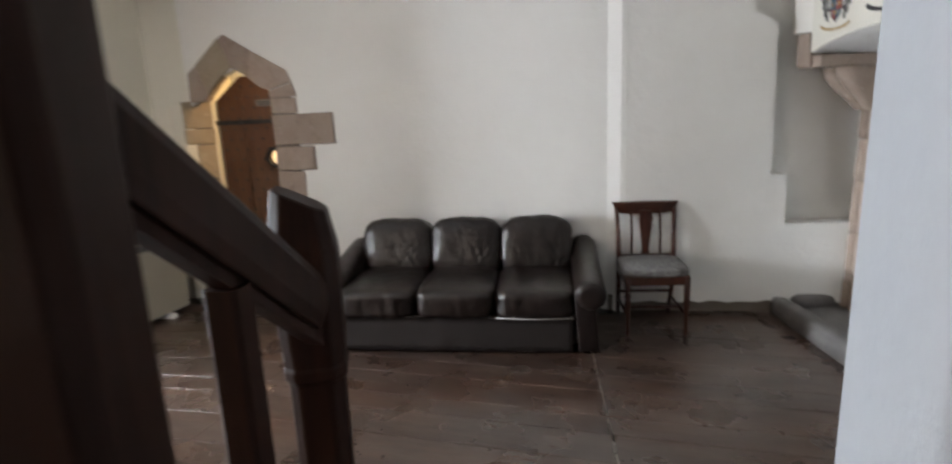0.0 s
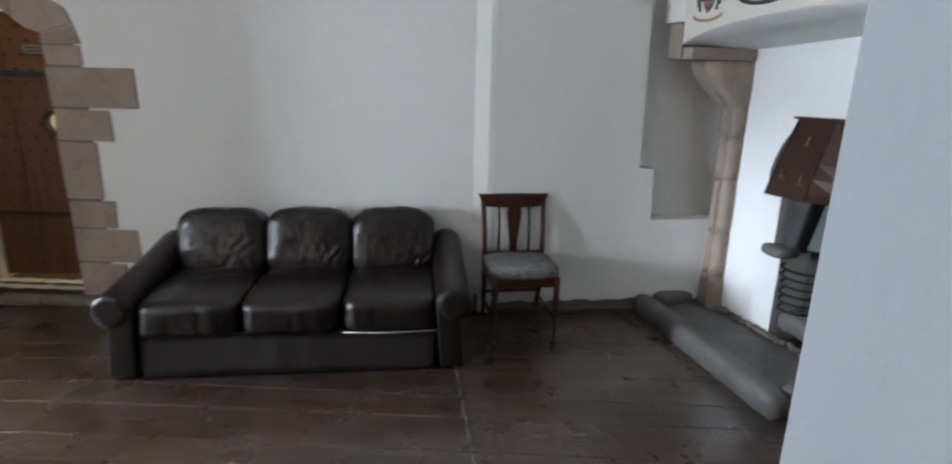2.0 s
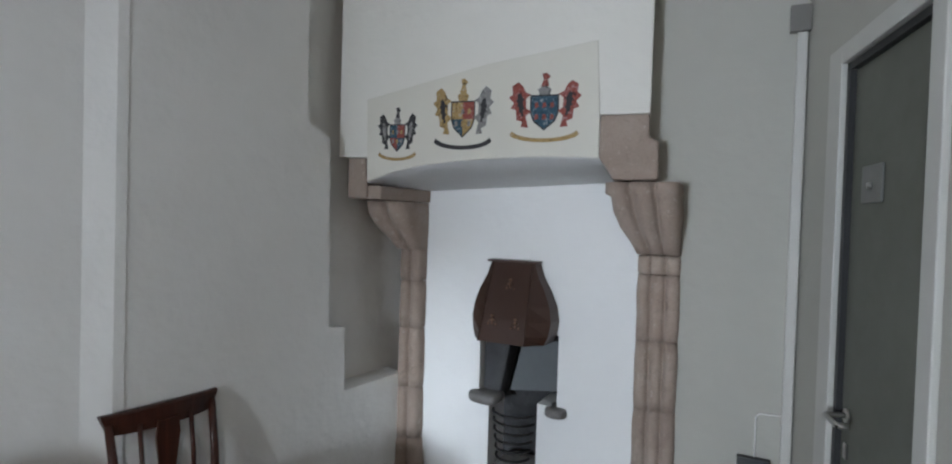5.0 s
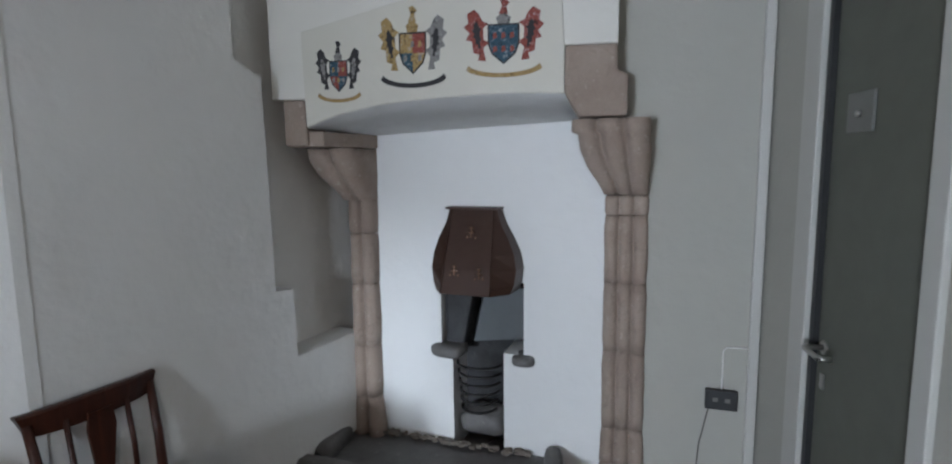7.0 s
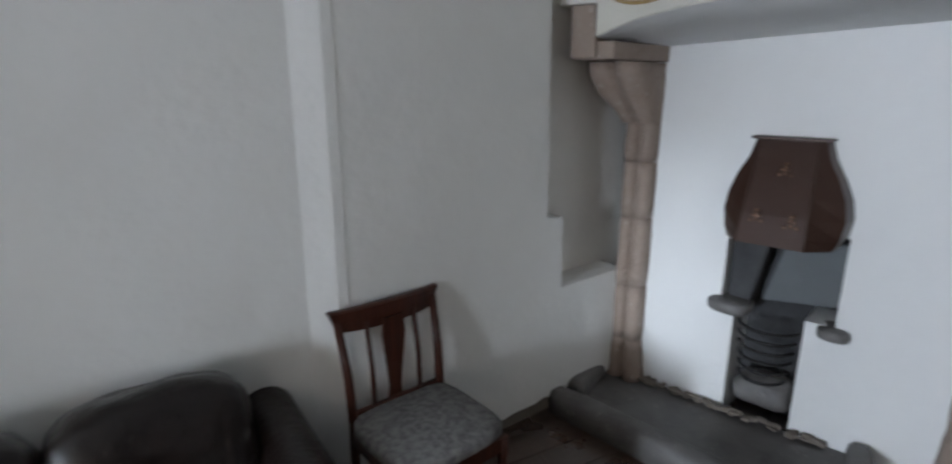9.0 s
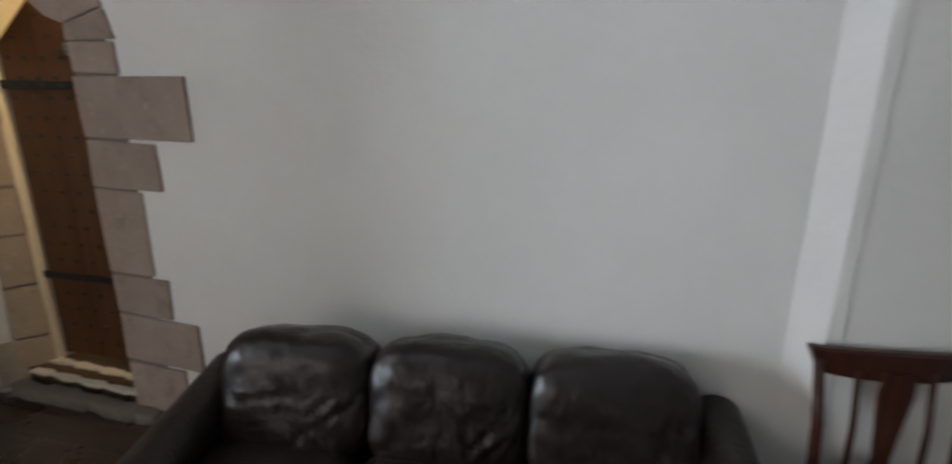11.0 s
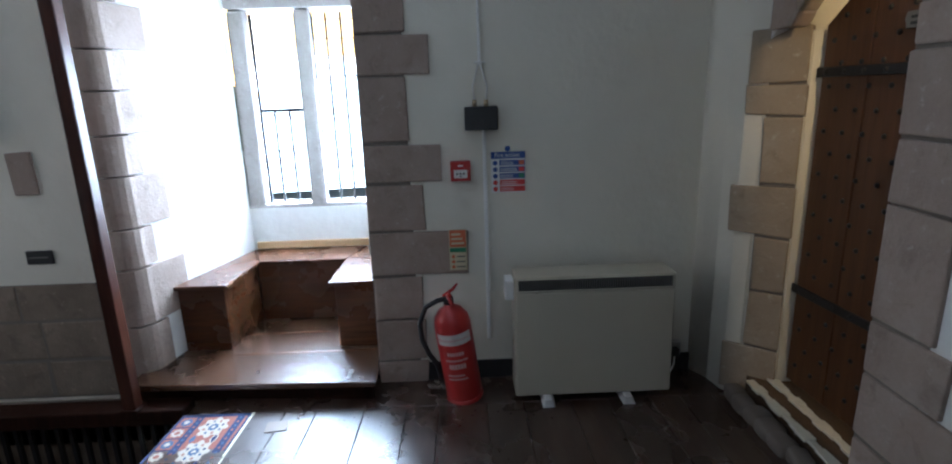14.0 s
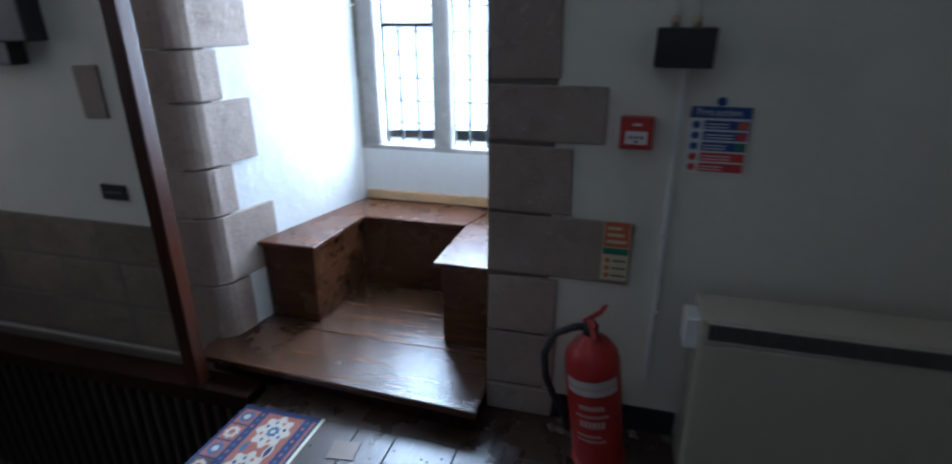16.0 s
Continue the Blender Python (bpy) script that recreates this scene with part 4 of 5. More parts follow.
part("clip", bevelled(plate(B(), 0.06, 0.115, 0.335, 0.345, 0, 0.016), 0.002, 1), M_WALL, jb)
tr = wall_item("cable_trunking", "white-painted cable trunking below the junction box", "trunking", 2.975, -0.08)
part("trunk", bevelled(plate(B(), 0, 0.022, 0.25, 1.452, 0, 0.012), 0.003, 1), M_WALL, tr)
for z in (0.55, 0.86):
    part("clip", plate(B(), -0.004, 0.026, z, z + 0.014, 0.001, 0.015), M_WALL, tr)

fb = wall_item("extinguisher_sign", "small cream and orange extinguisher notice fixed to the stone", "sign", 2.775, 0.60)
part("board", plate(B(), 0, 0.098, 0, 0.235, 0.020, 0.024), M_SIGNCREAM, fb)
part("header", plate(B(), 0.004, 0.094, 0.135, 0.231, 0.024, 0.0252), M_ORANGE, fb)
for k in range(3):
    part("lettering", plate(B(), 0.014, 0.084 - 0.01 * k, 0.15 + k * 0.026, 0.162 + k * 0.026, 0.0252, 0.026), M_SIGNCREAM, fb)
part("stripe", plate(B(), 0.004, 0.094, 0.105, 0.130, 0.024, 0.0252), M_GREEN, fb)
for k in range(3):
    part("symbol", lathe(B(), [(0.010, 0), (0.010, 0.0012)], 12, pose(0.022, -0.024, 0.02 + k * 0.03, 90, 0, 0)), M_ORANGE, fb)
    part("lettering", plate(B(), 0.04, 0.088, 0.016 + k * 0.03, 0.024 + k * 0.03, 0.024, 0.025), M_VENT, fb)

sk = thing("spur_socket", pose(XW, 4.02, 0.03, 0, 0, 90), "small metal switched socket with a cable to the heater", "socket")
part("box", bevelled(plate(B(), 0, 0.085, 0, 0.085, 0, 0.045), 0.004, 2), M_STEEL, sk)
part("plug", bevelled(plate(B(), 0.02, 0.065, 0.012, 0.06, 0.045, 0.085), 0.006, 2), M_BLACK, sk, "black plug")
part("cable", tube(B(), [(0.04, -0.075, 0.015), (0.035, -0.085, -0.03), (0.01, -0.09, -0.085), (-0.05, -0.10, -0.10), (-0.10, -0.09, -0.09)], 0.005, 8), M_WHITEPAINT, sk, "white flex", True)

bm = B()
box(bm, XW - 0.001, XW + 0.008, 2.61, 3.12, -0.12, 0.03)
structure("baseboard", bm, M_BLACK, "flaking black painted skirting band", "baseboard")
bm = prism(B(), [(3.96, -0.12), (4.318, -0.12), (4.318, 0.035), (4.2, 0.028), (3.96, 0.02)], -0.008, 0.001)
structure("baseboard_2", bm, M_BLACK, "flaking black painted skirting band", "baseboard", m=M_QR)
bm = B()
for k in range(26):
    r = random.Random(k + 61)
    s = r.uniform(0.012, 0.04)
    y = 2.62 + r.random() * 0.55
    cushion(bm, s * 1.6, s, s * 0.8, 3, 2, 0, 0, k, pose(XW + 0.03 + r.random() * 0.07, y, -0.08, 0, 0, r.uniform(0, 90)))
tagged(part("plaster_debris", bm, M_MORTAR), "crumbled plaster and grit along the wall foot", "debris", "", "stuff")

# ---- stairwell corner ----
post = thing("tall_post", pose(-3.075, 1.02, -0.09, 0, 0, 0), "tall red-brown varnished wooden post beside the stairwell", "post")
bm = B()
box(bm, -0.035, 0.035, -0.035, 0.035, 0, 3.29)
part("shaft", bevelled(bm, 0.007, 2), M_RED, post)
bm = B()
box(bm, -0.05, 0.05, -0.05, 0.05, 0, 0.05)
part("foot", bevelled(bm, 0.006, 2), M_DARK, post)

cb = thing("wall_cabinet", pose(XW, 0, 0, 0, 0, 90), "black wooden cabinet fixed high on the wall", "cabinet")
part("body", bevelled(plate(B(), -0.5, 0.37, 1.43, 2.1, 0, 0.10), 0.008, 2), M_BLACK, cb)
part("lower_ledge", bevelled(plate(B(), -0.5, 0.22, 1.33, 1.428, 0, 0.08), 0.006, 2), M_BLACK, cb)
part("fittings", bevelled(plate(B(), 0.0, 0.10, 1.55, 1.6, 0.10, 0.12), 0.004, 1), M_STEEL, cb, "small steel fittings")
sg = thing("small_plaque", pose(XW, 0.45, 0.72, 0, 0, 90), "small dark plaque on the white wall", "sign")
part("plate", bevelled(plate(B(), 0, 0.145, 0, 0.075, 0, 0.012), 0.003, 1), M_BLACK, sg)
part("lettering", plate(B(), 0.02, 0.12, 0.034, 0.042, 0.012, 0.013), M_VENT, sg)

gr = thing("stairwell_grille", pose(-3.10, 0, 0), "black iron bar grille along the side of the stairwell", "railing")
bm = B()
box(bm, -0.08, 0.06, -1.6, 1.30, -0.14, -0.055)
part("curb", bevelled(bm, 0.008, 2), M_DARK, gr, "dark timber curb")
bar_mesh = mesh_of((lambda b: (box(b, -0.011, 0.011, -0.011, 0.011, -0.95, -0.14), b)[1])(B()), "bar", M_IRON)
for k in range(38):
    ob = new("bar", bar_mesh)
    ob.parent, ob.location = gr, (0, 1.24 - k * 0.075, 0)

M_RUG_N = Mat("patterned_rug", 0.95)
k = M_RUG_N
vor = k.t.nodes.new("ShaderNodeTexVoronoi")
vor.inputs["Scale"].default_value = 17
k.link(k.coords((1, 1, 1)), vor.inputs["Vector"])
c = k.ramp(vor.outputs["Distance"], [(0.16, (0.50, 0.40, 0.31)), (0.28, (0.17, 0.045, 0.04)), (0.42, (0.035, 0.045, 0.12)), (0.60, (0.42, 0.33, 0.26))])
k.colour(c)
k.bump(k.noise(180, 2), 0.6, 0.004)
M_RUG = k.m
rug = thing("rug", pose(-2.50, 1.49, floor_z(-2.9) + 0.006, 0, -2.2, 0), "small patterned red, blue and cream rug beside the stairwell", "rug")
bm = B()
box(bm, -0.53, 0.6, -0.18, 0.19, 0, 0.010)
part("pile", bevelled(bm, 0.003, 1), M_RUG, rug)
bm = B()
box(bm, -0.53, 0.6, 0.19, 0.203, 0, 0.011)
part("edge", bm, plain("cream_binding", (0.72, 0.68, 0.5), 0.8), rug, "cream bound edge")
M_NAVY = plain("rug_navy", (0.022, 0.035, 0.10), 0.95, var=0.5, scale=60, bump=0.3)
M_RUST = plain("rug_rust", (0.30, 0.105, 0.075), 0.95, var=0.5, scale=60, bump=0.3)
M_RUGCREAM = plain("rug_cream", (0.50, 0.44, 0.36), 0.95, var=0.5, scale=60, bump=0.3)
M_RUGBLUE = plain("rug_blue", (0.06, 0.11, 0.20), 0.95, var=0.5, scale=60, bump=0.3)


def rug_patch(name, outline, ox, oy, sx, sy, material, top):
    return part(name, slab(B(), [(ox + x * sx, oy + y * sy) for x, y in outline], 0.009, top), material, rug)


SQUARE = [(0, 0), (1, 0), (1, 1), (0, 1)]
LOBES = [((1 + 0.14 * math.cos(8 * radians(t))) * math.cos(radians(t)), (1 + 0.14 * math.cos(8 * radians(t))) * math.sin(radians(t))) for t in range(0, 360, 9)]
LEAF = [(-1, 0), (-0.5, 0.7), (0.2, 0.9), (1, 0), (0.2, -0.9), (-0.5, -0.7)]
for y0, y1, mt, top in ((-0.05, 0.125, M_RUST, 0.0106), (0.125, 0.165, M_NAVY, 0.0108), (0.165, 0.178, M_RUST, 0.0107), (0.178, 0.19, M_NAVY, 0.0108), (-0.088, -0.05, M_NAVY, 0.0108), (-0.165, -0.088, M_RUST, 0.0106), (-0.18, -0.165, M_NAVY, 0.0108)):
    rug_patch("stripe", SQUARE, -0.53, y0, 1.13, y1 - y0, mt, top)
rug_patch("stripe", SQUARE, -0.53, -0.18, 0.028, 0.37, M_NAVY, 0.0110)
for kx in range(5):
    cx = -0.40 + kx * 0.215
    rug_patch("medallion", LOBES, cx, 0.036, 0.088, 0.068, M_RUGCREAM, 0.0112)
    rug_patch("flower", LOBES, cx, 0.036, 0.030, 0.024, M_RUGBLUE, 0.0118)
    rug_patch("flower", LOBES, cx, 0.036, 0.012, 0.010, M_RUGCREAM, 0.0122)
    for j in range(8):
        t = radians(45 * j + 20)
        rug_patch("bud", LEAF, cx + 0.058 * math.cos(t), 0.036 + 0.044 * math.sin(t), 0.012, 0.008, (M_RUST, M_RUGBLUE, M_NAVY)[j % 3], 0.0118)
    rug_patch("leaf", LEAF, cx + 0.1075, 0.085, 0.050, 0.020, M_RUGCREAM, 0.0112)
    rug_patch("leaf", LEAF, cx + 0.1075, 0.085, 0.036, 0.012, M_NAVY, 0.0118)
    rug_patch("leaf", LEAF, cx + 0.1075, -0.022, 0.036, 0.014, M_RUGBLUE, 0.0114)
for kx in range(11):
    cx = -0.455 + kx * 0.1
    rug_patch("rosette", LOBES, cx, -0.127, 0.034, 0.028, M_RUGCREAM if kx % 2 else M_RUGBLUE, 0.0112)
    rug_patch("rosette", LOBES, cx, -0.127, 0.016, 0.013, M_RUST if kx % 2 else M_RUGCREAM, 0.0118)
    rug_patch("bar", SQUARE, cx + 0.045, -0.165, 0.009, 0.077, M_NAVY, 0.0110)
for kx in range(28):
    rug_patch("bead", LEAF, -0.485 + kx * 0.039, 0.145, 0.011, 0.007, M_RUST if kx % 2 else M_RUGBLUE, 0.0114)
    rug_patch("bead", LEAF, -0.485 + kx * 0.039, -0.069, 0.010, 0.007, M_RUGBLUE if kx % 2 else M_RUST, 0.0114)

# ---- fireplace ----


def loft(bm, rings):
    vs = [[bm.verts.new(p) for p in r] for r in rings]
    n = len(vs[0])
    for a, b in zip(vs, vs[1:]):
        for i in range(n):
            bm.faces.new((a[i], a[(i + 1) % n], b[(i + 1) % n], b[i]))
    bm.faces.new(vs[0][::-1])
    bm.faces.new(vs[-1])
    bmesh.ops.recalc_face_normals(bm, faces=bm.faces[:])
    return bm


M_LIN = pose(2.681, 3.208, 0, 0, 0, -62.84)    # face of the lintel: x along it, y into the wall
fire = thing("fireplace", M_FE, "tall sandstone fireplace with white infill and cream painted lintel", "fireplace")
TO_LIN = M_FE.inverted() @ M_LIN
ARC = [(-1.28, 1.887), (-1.20, 1.918), (-1.11, 1.948), (-0.93, 1.985), (-0.76, 2.004), (-0.59, 2.015), (-0.42, 2.023), (-0.26, 2.027), (-0.12, 2.024), (0.0, 2.018)]
bm = prism(B(), [(-1.465, TOP), (-1.465, 2.03), (-1.285, 2.03)] + ARC + [(0.0, 2.236), (0.24, 2.236), (0.24, TOP)], 0.0, 0.25)
part("chimney_breast", bevelled(bm, 0.008, 2), M_BREAST, fire, "white plastered chimney breast", m=TO_LIN)
bm = B()
box(bm, -1.462, -1.38, 0.252, 0.75, 2.03, TOP)
part("breast_return", bm, M_WALL, fire, "", m=TO_LIN)
bm = B()
n_arc = len(ARC)
fr = [bm.verts.new(TO_LIN @ Vector((u, 0.004, z + 0.001))) for u, z in ARC]
bk = [bm.verts.new((-1.50 + 1.40 * i / (n_arc - 1), 0.075, 1.865 + 0.05 * i / (n_arc - 1))) for i in range(n_arc)]
tf = [bm.verts.new(TO_LIN @ Vector((u, 0.004, 2.25))) for u, z in ARC]
tb = [bm.verts.new((-1.50 + 1.40 * i / (n_arc - 1), 0.075, 2.25)) for i in range(n_arc)]
for i in range(n_arc - 1):
    bm.faces.new((fr[i], fr[i + 1], bk[i + 1], bk[i]))
    bm.faces.new((tf[i], tb[i], tb[i + 1], tf[i + 1]))
    bm.faces.new((bk[i], bk[i + 1], tb[i + 1], tb[i]))
bmesh.ops.recalc_face_normals(bm, faces=bm.faces[:])
part("soffit", bm, M_PANEL, fire, "white underside of the lintel", True)
bm = prism(B(), [(u, z + 0.004) for u, z in ARC] + [(0.0, 2.22), (-0.02, 2.605), (-0.60, 2.515), (-1.29, 2.355)], -0.006, 0.0)
part("lintel", bevelled(bm, 0.003, 1), M_CREAM, fire, "cream painted lintel face", m=TO_LIN)
bm = B()
for a, b, c, d in ((-1.52, -1.045, -0.1, 2.0), (-0.552, -0.1, -0.1, 2.0), (-1.045, -0.552, 1.05, 2.0), (-1.045, -0.975, -0.1, 0.64), (-0.668, -0.552, -0.1, 0.64)):
    box(bm, a, b, 0.06, 0.3, c, d)
bmesh.ops.remove_doubles(bm, verts=bm.verts[:], dist=0.0005)
part("infill_panel", bm, M_PANEL, fire, "smooth white plaster infill")
M_SOOT = stone("sooty_stone", (0.03, 0.03, 0.032), (0.055, 0.055, 0.058), (0.09, 0.09, 0.092), 0.8)
bm = B()
box(bm, -1.05, -0.5, 0.30, 0.40, -0.1, 1.1)
part("fireback", bm, M_SOOT, fire, "sooty grey fireback")
bm = prism(B(), [(-0.88, 0.66), (-0.56, 0.70), (-0.56, 1.0), (-0.80, 1.0)], 0.15, 0.2)
part("firebrick", bevelled(bm, 0.01, 2), plain("grey_fireclay", (0.13, 0.14, 0.145), 0.8, var=0.4), fire, "grey fireclay slab")
bm = prism(B(), [(-1.035, 0.62), (-0.93, 0.62), (-0.86, 0.98), (-1.035, 0.98)], 0.10, 0.28)
part("firebrick", bevelled(bm, 0.02, 2), M_SOOT, fire)
bm = cushion(B(), 0.20, 0.2, 0.07, 3.5, 6, 0, 0.014, 3)
part("ledge", bm, M_SLATE, fire, "broken stone ledge", True, pose(-1.0, 0.08, 0.63))
bm = cushion(B(), 0.13, 0.18, 0.055, 3.5, 6, 0, 0.012, 8)
part("ledge", bm, M_SLATE, fire, "broken stone ledge", True, pose(-0.555, 0.08, 0.615))
bm = cushion(B(), 0.26, 0.18, 0.16, 3.2, 7, 0, 0.03, 5)
part("rubble", bm, M_SLATE, fire, "loose grey stone in the fire opening", True, pose(-0.82, 0.16, 0.19))
for k in range(6):
    z = 0.30 + k * 0.052
    w = 0.135 - 0.006 * (5 - k)
    pts = [(-0.82 + w * math.sin(radians(a)), 0.10 - 0.12 * math.cos(radians(a)), z) for a in range(-80, 81, 20)]
    part("grate_bar", tube(B(), pts, 0.008, 8), M_IRON, fire, "black iron grate bar", True)

# jambs, built of separate stones with worn clustered shafts


def jamb_plan(s0, s1, out, lobes, grow=0.0):
    pts = [(s0 - grow, 0.12)]
    w = (s1 - s0 + 2 * grow) / lobes
    for k in range(lobes):
        c = s0 - grow + w * (k + 0.5)
        for a in range(0, 181, 30):
            pts.append((c - 0.47 * w * math.cos(radians(a)), -out - (0.45 * w) * math.sin(radians(a))))
    pts.append((s1 + grow, 0.12))
    return pts


def jamb_stone(s0, s1, out, lobes, z0, z1, grow=0.0, seed=0, material=None):
    rnd = random.Random(seed)
    bm = B()
    g0 = grow
    rings = []
    n = 5
    for k in range(n + 1):
        f = k / n
        z = z0 + 0.003 + (z1 - z0 - 0.006) * f
        g = g0 * (1 - f) ** 1.5 - (0.004 if k in (0, n) else 0)
        wob = 0.004
        rings.append([(x + noise.noise(Vector((x * 9, y * 9, z * 7 + seed))) * wob, y + noise.noise(Vector((x * 9, y * 9 + 5, z * 7 + seed))) * wob * 2, z) for x, y in jamb_plan(s0, s1, out, lobes, g)])
    return part("stone", loft(bm, rings), material or M_STONE, fire, "", True)


for i, (z0, z1, g) in enumerate(((0.0, 0.14, 0.045), (0.14, 0.33, 0.012), (0.33, 0.74, 0), (0.74, 1.10, 0), (1.10, 1.44, 0), (1.44, 1.54, 0.0))):
    jamb_stone(-0.12, 0.095, 0.012, 3, z0, z1, g, i)
for i, (z0, z1, g) in enumerate(((0.05, 0.30, 0.03), (0.30, 0.62, 0), (0.62, 1.0, 0), (1.0, 1.30, 0), (1.30, 1.53, 0))):
    jamb_stone(-1.60, -1.435, -0.01, 2, z0, z1, g, i + 12)


def corbel(levels, lobes, seed):
    rings = [[(x, y, z) for x, y in jamb_plan(s0, s1, -out - 0.02, lobes)] for z, s0, s1, out in levels]
    rings = [[(x + noise.noise(Vector((x * 6, z * 6, seed))) * 0.008, yy + noise.noise(Vector((x * 6, z * 6, seed + 9))) * 0.012, z) for x, yy, z in r] for r in rings]
    return part("corbel", loft(B(), rings), M_STONE, fire, "curved moulded sandstone corbel", True)


corbel([(1.545, -0.125, 0.095, -0.07), (1.60, -0.15, 0.095, -0.10), (1.68, -0.195, 0.095, -0.15), (1.76, -0.225, 0.10, -0.185), (1.83, -0.235, 0.095, -0.20), (1.845, -0.265, 0.10, -0.205), (1.90, -0.262, 0.10, -0.21)], 3, 1)
bm = prism(B(), [(0.0, 2.02), (0.045, 1.955), (0.07, 1.912), (0.285, 1.912), (0.285, 2.10), (0.237, 2.12), (0.237, 2.234), (0.002, 2.234)], -0.014, 0.20)
part("impost_block", bevelled(bm, 0.016, 2), M_STONE, fire, "large squared pink sandstone block", m=TO_LIN)
corbel([(1.50, -1.605, -1.435, -0.05), (1.56, -1.635, -1.435, -0.09), (1.64, -1.69, -1.43, -0.15), (1.72, -1.715, -1.43, -0.20), (1.79, -1.72, -1.43, -0.22)], 2, 4)
bm = prism(B(), [(-1.40, 1.80), (-1.275, 1.80), (-1.278, 1.885), (-1.288, 2.026), (-1.40, 2.026)], -0.010, 0.20)
part("impost_block", bevelled(bm, 0.012, 2), M_STONE, fire, "squared pink sandstone block", m=TO_LIN)
front = [(TO_LIN @ Vector((u, 0.01, 0))).xy for u in (-1.395, -1.20)]
bm = slab(B(), [tuple(front[0]), tuple(front[1]), (-1.42, 0.055), (-1.70, 0.055)], 1.795, 1.872)
part("impost_block", bevelled(bm, 0.008, 2), M_STONE, fire)

# copper hood
hood = thing("fire_hood", M_FE @ pose(-0.035, 0, 0), "brown copper fire hood with embossed ornament fixed over the grate", "hood")
rings = []
for z, s0, s1, y in ((1.46, -0.93, -0.635, -0.01), (1.45, -0.932, -0.633, -0.012), (1.38, -0.950, -0.610, -0.035), (1.30, -0.988, -0.565, -0.065), (1.22, -1.012, -0.53, -0.095), (1.14, -1.020, -0.515, -0.125), (1.06, -1.006, -0.525, -0.150), (1.015, -0.990, -0.545, -0.165)):
    w = s1 - s0
    rings.append([(s0, 0.055, z), (s0 + 0.012, y * 0.5, z), (-0.905 - 0.03 * (1.46 - z), y, z), (-0.665 + 0.05 * (1.46 - z), y, z), (s1 - 0.012, y * 0.5, z), (s1, 0.055, z)])
part("canopy", loft(B(), rings), M_COPPER, hood)
for i in (2, 3):
    pts = [Vector(r[i]) + Vector((0, -0.003, 0)) for r in rings]
    part("seam", tube(B(), pts, 0.005, 6), M_COPPER, hood, "raised seam with worn highlights", True)
bm = B()
box(bm, -0.94, -0.625, -0.022, 0.055, 1.455, 1.468)
part("top_rim", bevelled(bm, 0.003, 1), M_COPPER, hood)
M_BRIGHT = plain("worn_copper", (0.17, 0.095, 0.062), 0.3, 0.7)
for cx, cz, yy in ((-0.775, 1.33, -0.058), (-0.85, 1.13, -0.130), (-0.71, 1.12, -0.134)):
    bm = B()
    for dx, dz, sx, sz in ((0, 0, 0.012, 0.05), (0, 0.005, 0.045, 0.010), (-0.022, -0.02, 0.012, 0.022), (0.022, -0.02, 0.012, 0.022), (0, 0.03, 0.024, 0.012)):
        cushion(bm, sx, 0.012, sz, 2.5, 4, 0, 0, 0, pose(cx + dx, yy, cz + dz))
    part("ornament", bm, M_BRIGHT, hood, "embossed foliate ornament", True)

# raised hearth with a rounded stone kerb
hearth = thing("hearth", M_FE, "dark grey stone hearth with a rounded kerb on the floorboards", "hearth")
bm = slab(B(), [(-1.60, -0.47), (-0.28, -0.56), (-0.40, 0.058), (-1.64, 0.058)], -0.02, 0.06)
part("slab", bm, M_SLATE, hearth)


def kerb(a, b, w, h):
    bm = B()
    a, b = Vector((*a, 0)), Vector((*b, 0))
    d = (b - a).normalized()
    n = Vector((-d.y, d.x, 0))
    rings = []
    for k in range(13):
        f = k / 12
        p = a.lerp(b, f)
        e = 0.012 if k in (0, 12) else 0
        ring = []
        for u, z in ((-w, -0.02), (-w, h * 0.74), (-w * 0.82, h * 0.92), (-w * 0.5, h), (w * 0.5, h * 0.99), (w * 0.85, h * 0.9), (w, h * 0.7), (w, -0.02)):
            q = p + n * (u * (1 - e * 8))
            zz = z - e if z > 0 else z
            ring.append((q.x, q.y, zz + noise.noise(q * 5) * 0.006 * (z > 0)))
        rings.append(ring)
    return part("kerb", loft(bm, rings), M_SLATE, hearth, "worn rounded stone kerb", True)


kerb((-1.665, -0.45), (-0.23, -0.55), 0.062, 0.135)
kerb((-0.27, -0.48), (-0.38, 0.045), 0.05, 0.15)
kerb((-1.60, -0.37), (-1.665, 0.10), 0.05, 0.15)
bm = B()
for k in range(60):
    r = random.Random(k + 200)
    cushion(bm, r.uniform(0.02, 0.07), r.uniform(0.015, 0.04), r.uniform(0.01, 0.03), 3, 2, 0, 0, k, M_FE @ pose(-1.42 + r.random() * 0.98, 0.03 + r.uniform(-0.035, 0.015), 0.082, 0, 0, r.uniform(-30, 30)))
tagged(part("hearth_rubble", bm, M_MORTAR), "crumbled mortar where the hearth meets the panel", "rubble", "", "stuff")

# painted arms on the lintel
INK = plain("dark_ink", (0.035, 0.033, 0.035), 0.8)


def brushwork(name, c):
    k = Mat(name, 0.8)
    fine = k.noise(48, 3, 0.6, distortion=1.5)
    k.colour(k.ramp(fine, [(0.34, tuple(v * 0.25 for v in c)), (0.44, c), (0.58, c), (0.68, tuple(0.5 * v + 0.28 for v in c))]))
    return k.m


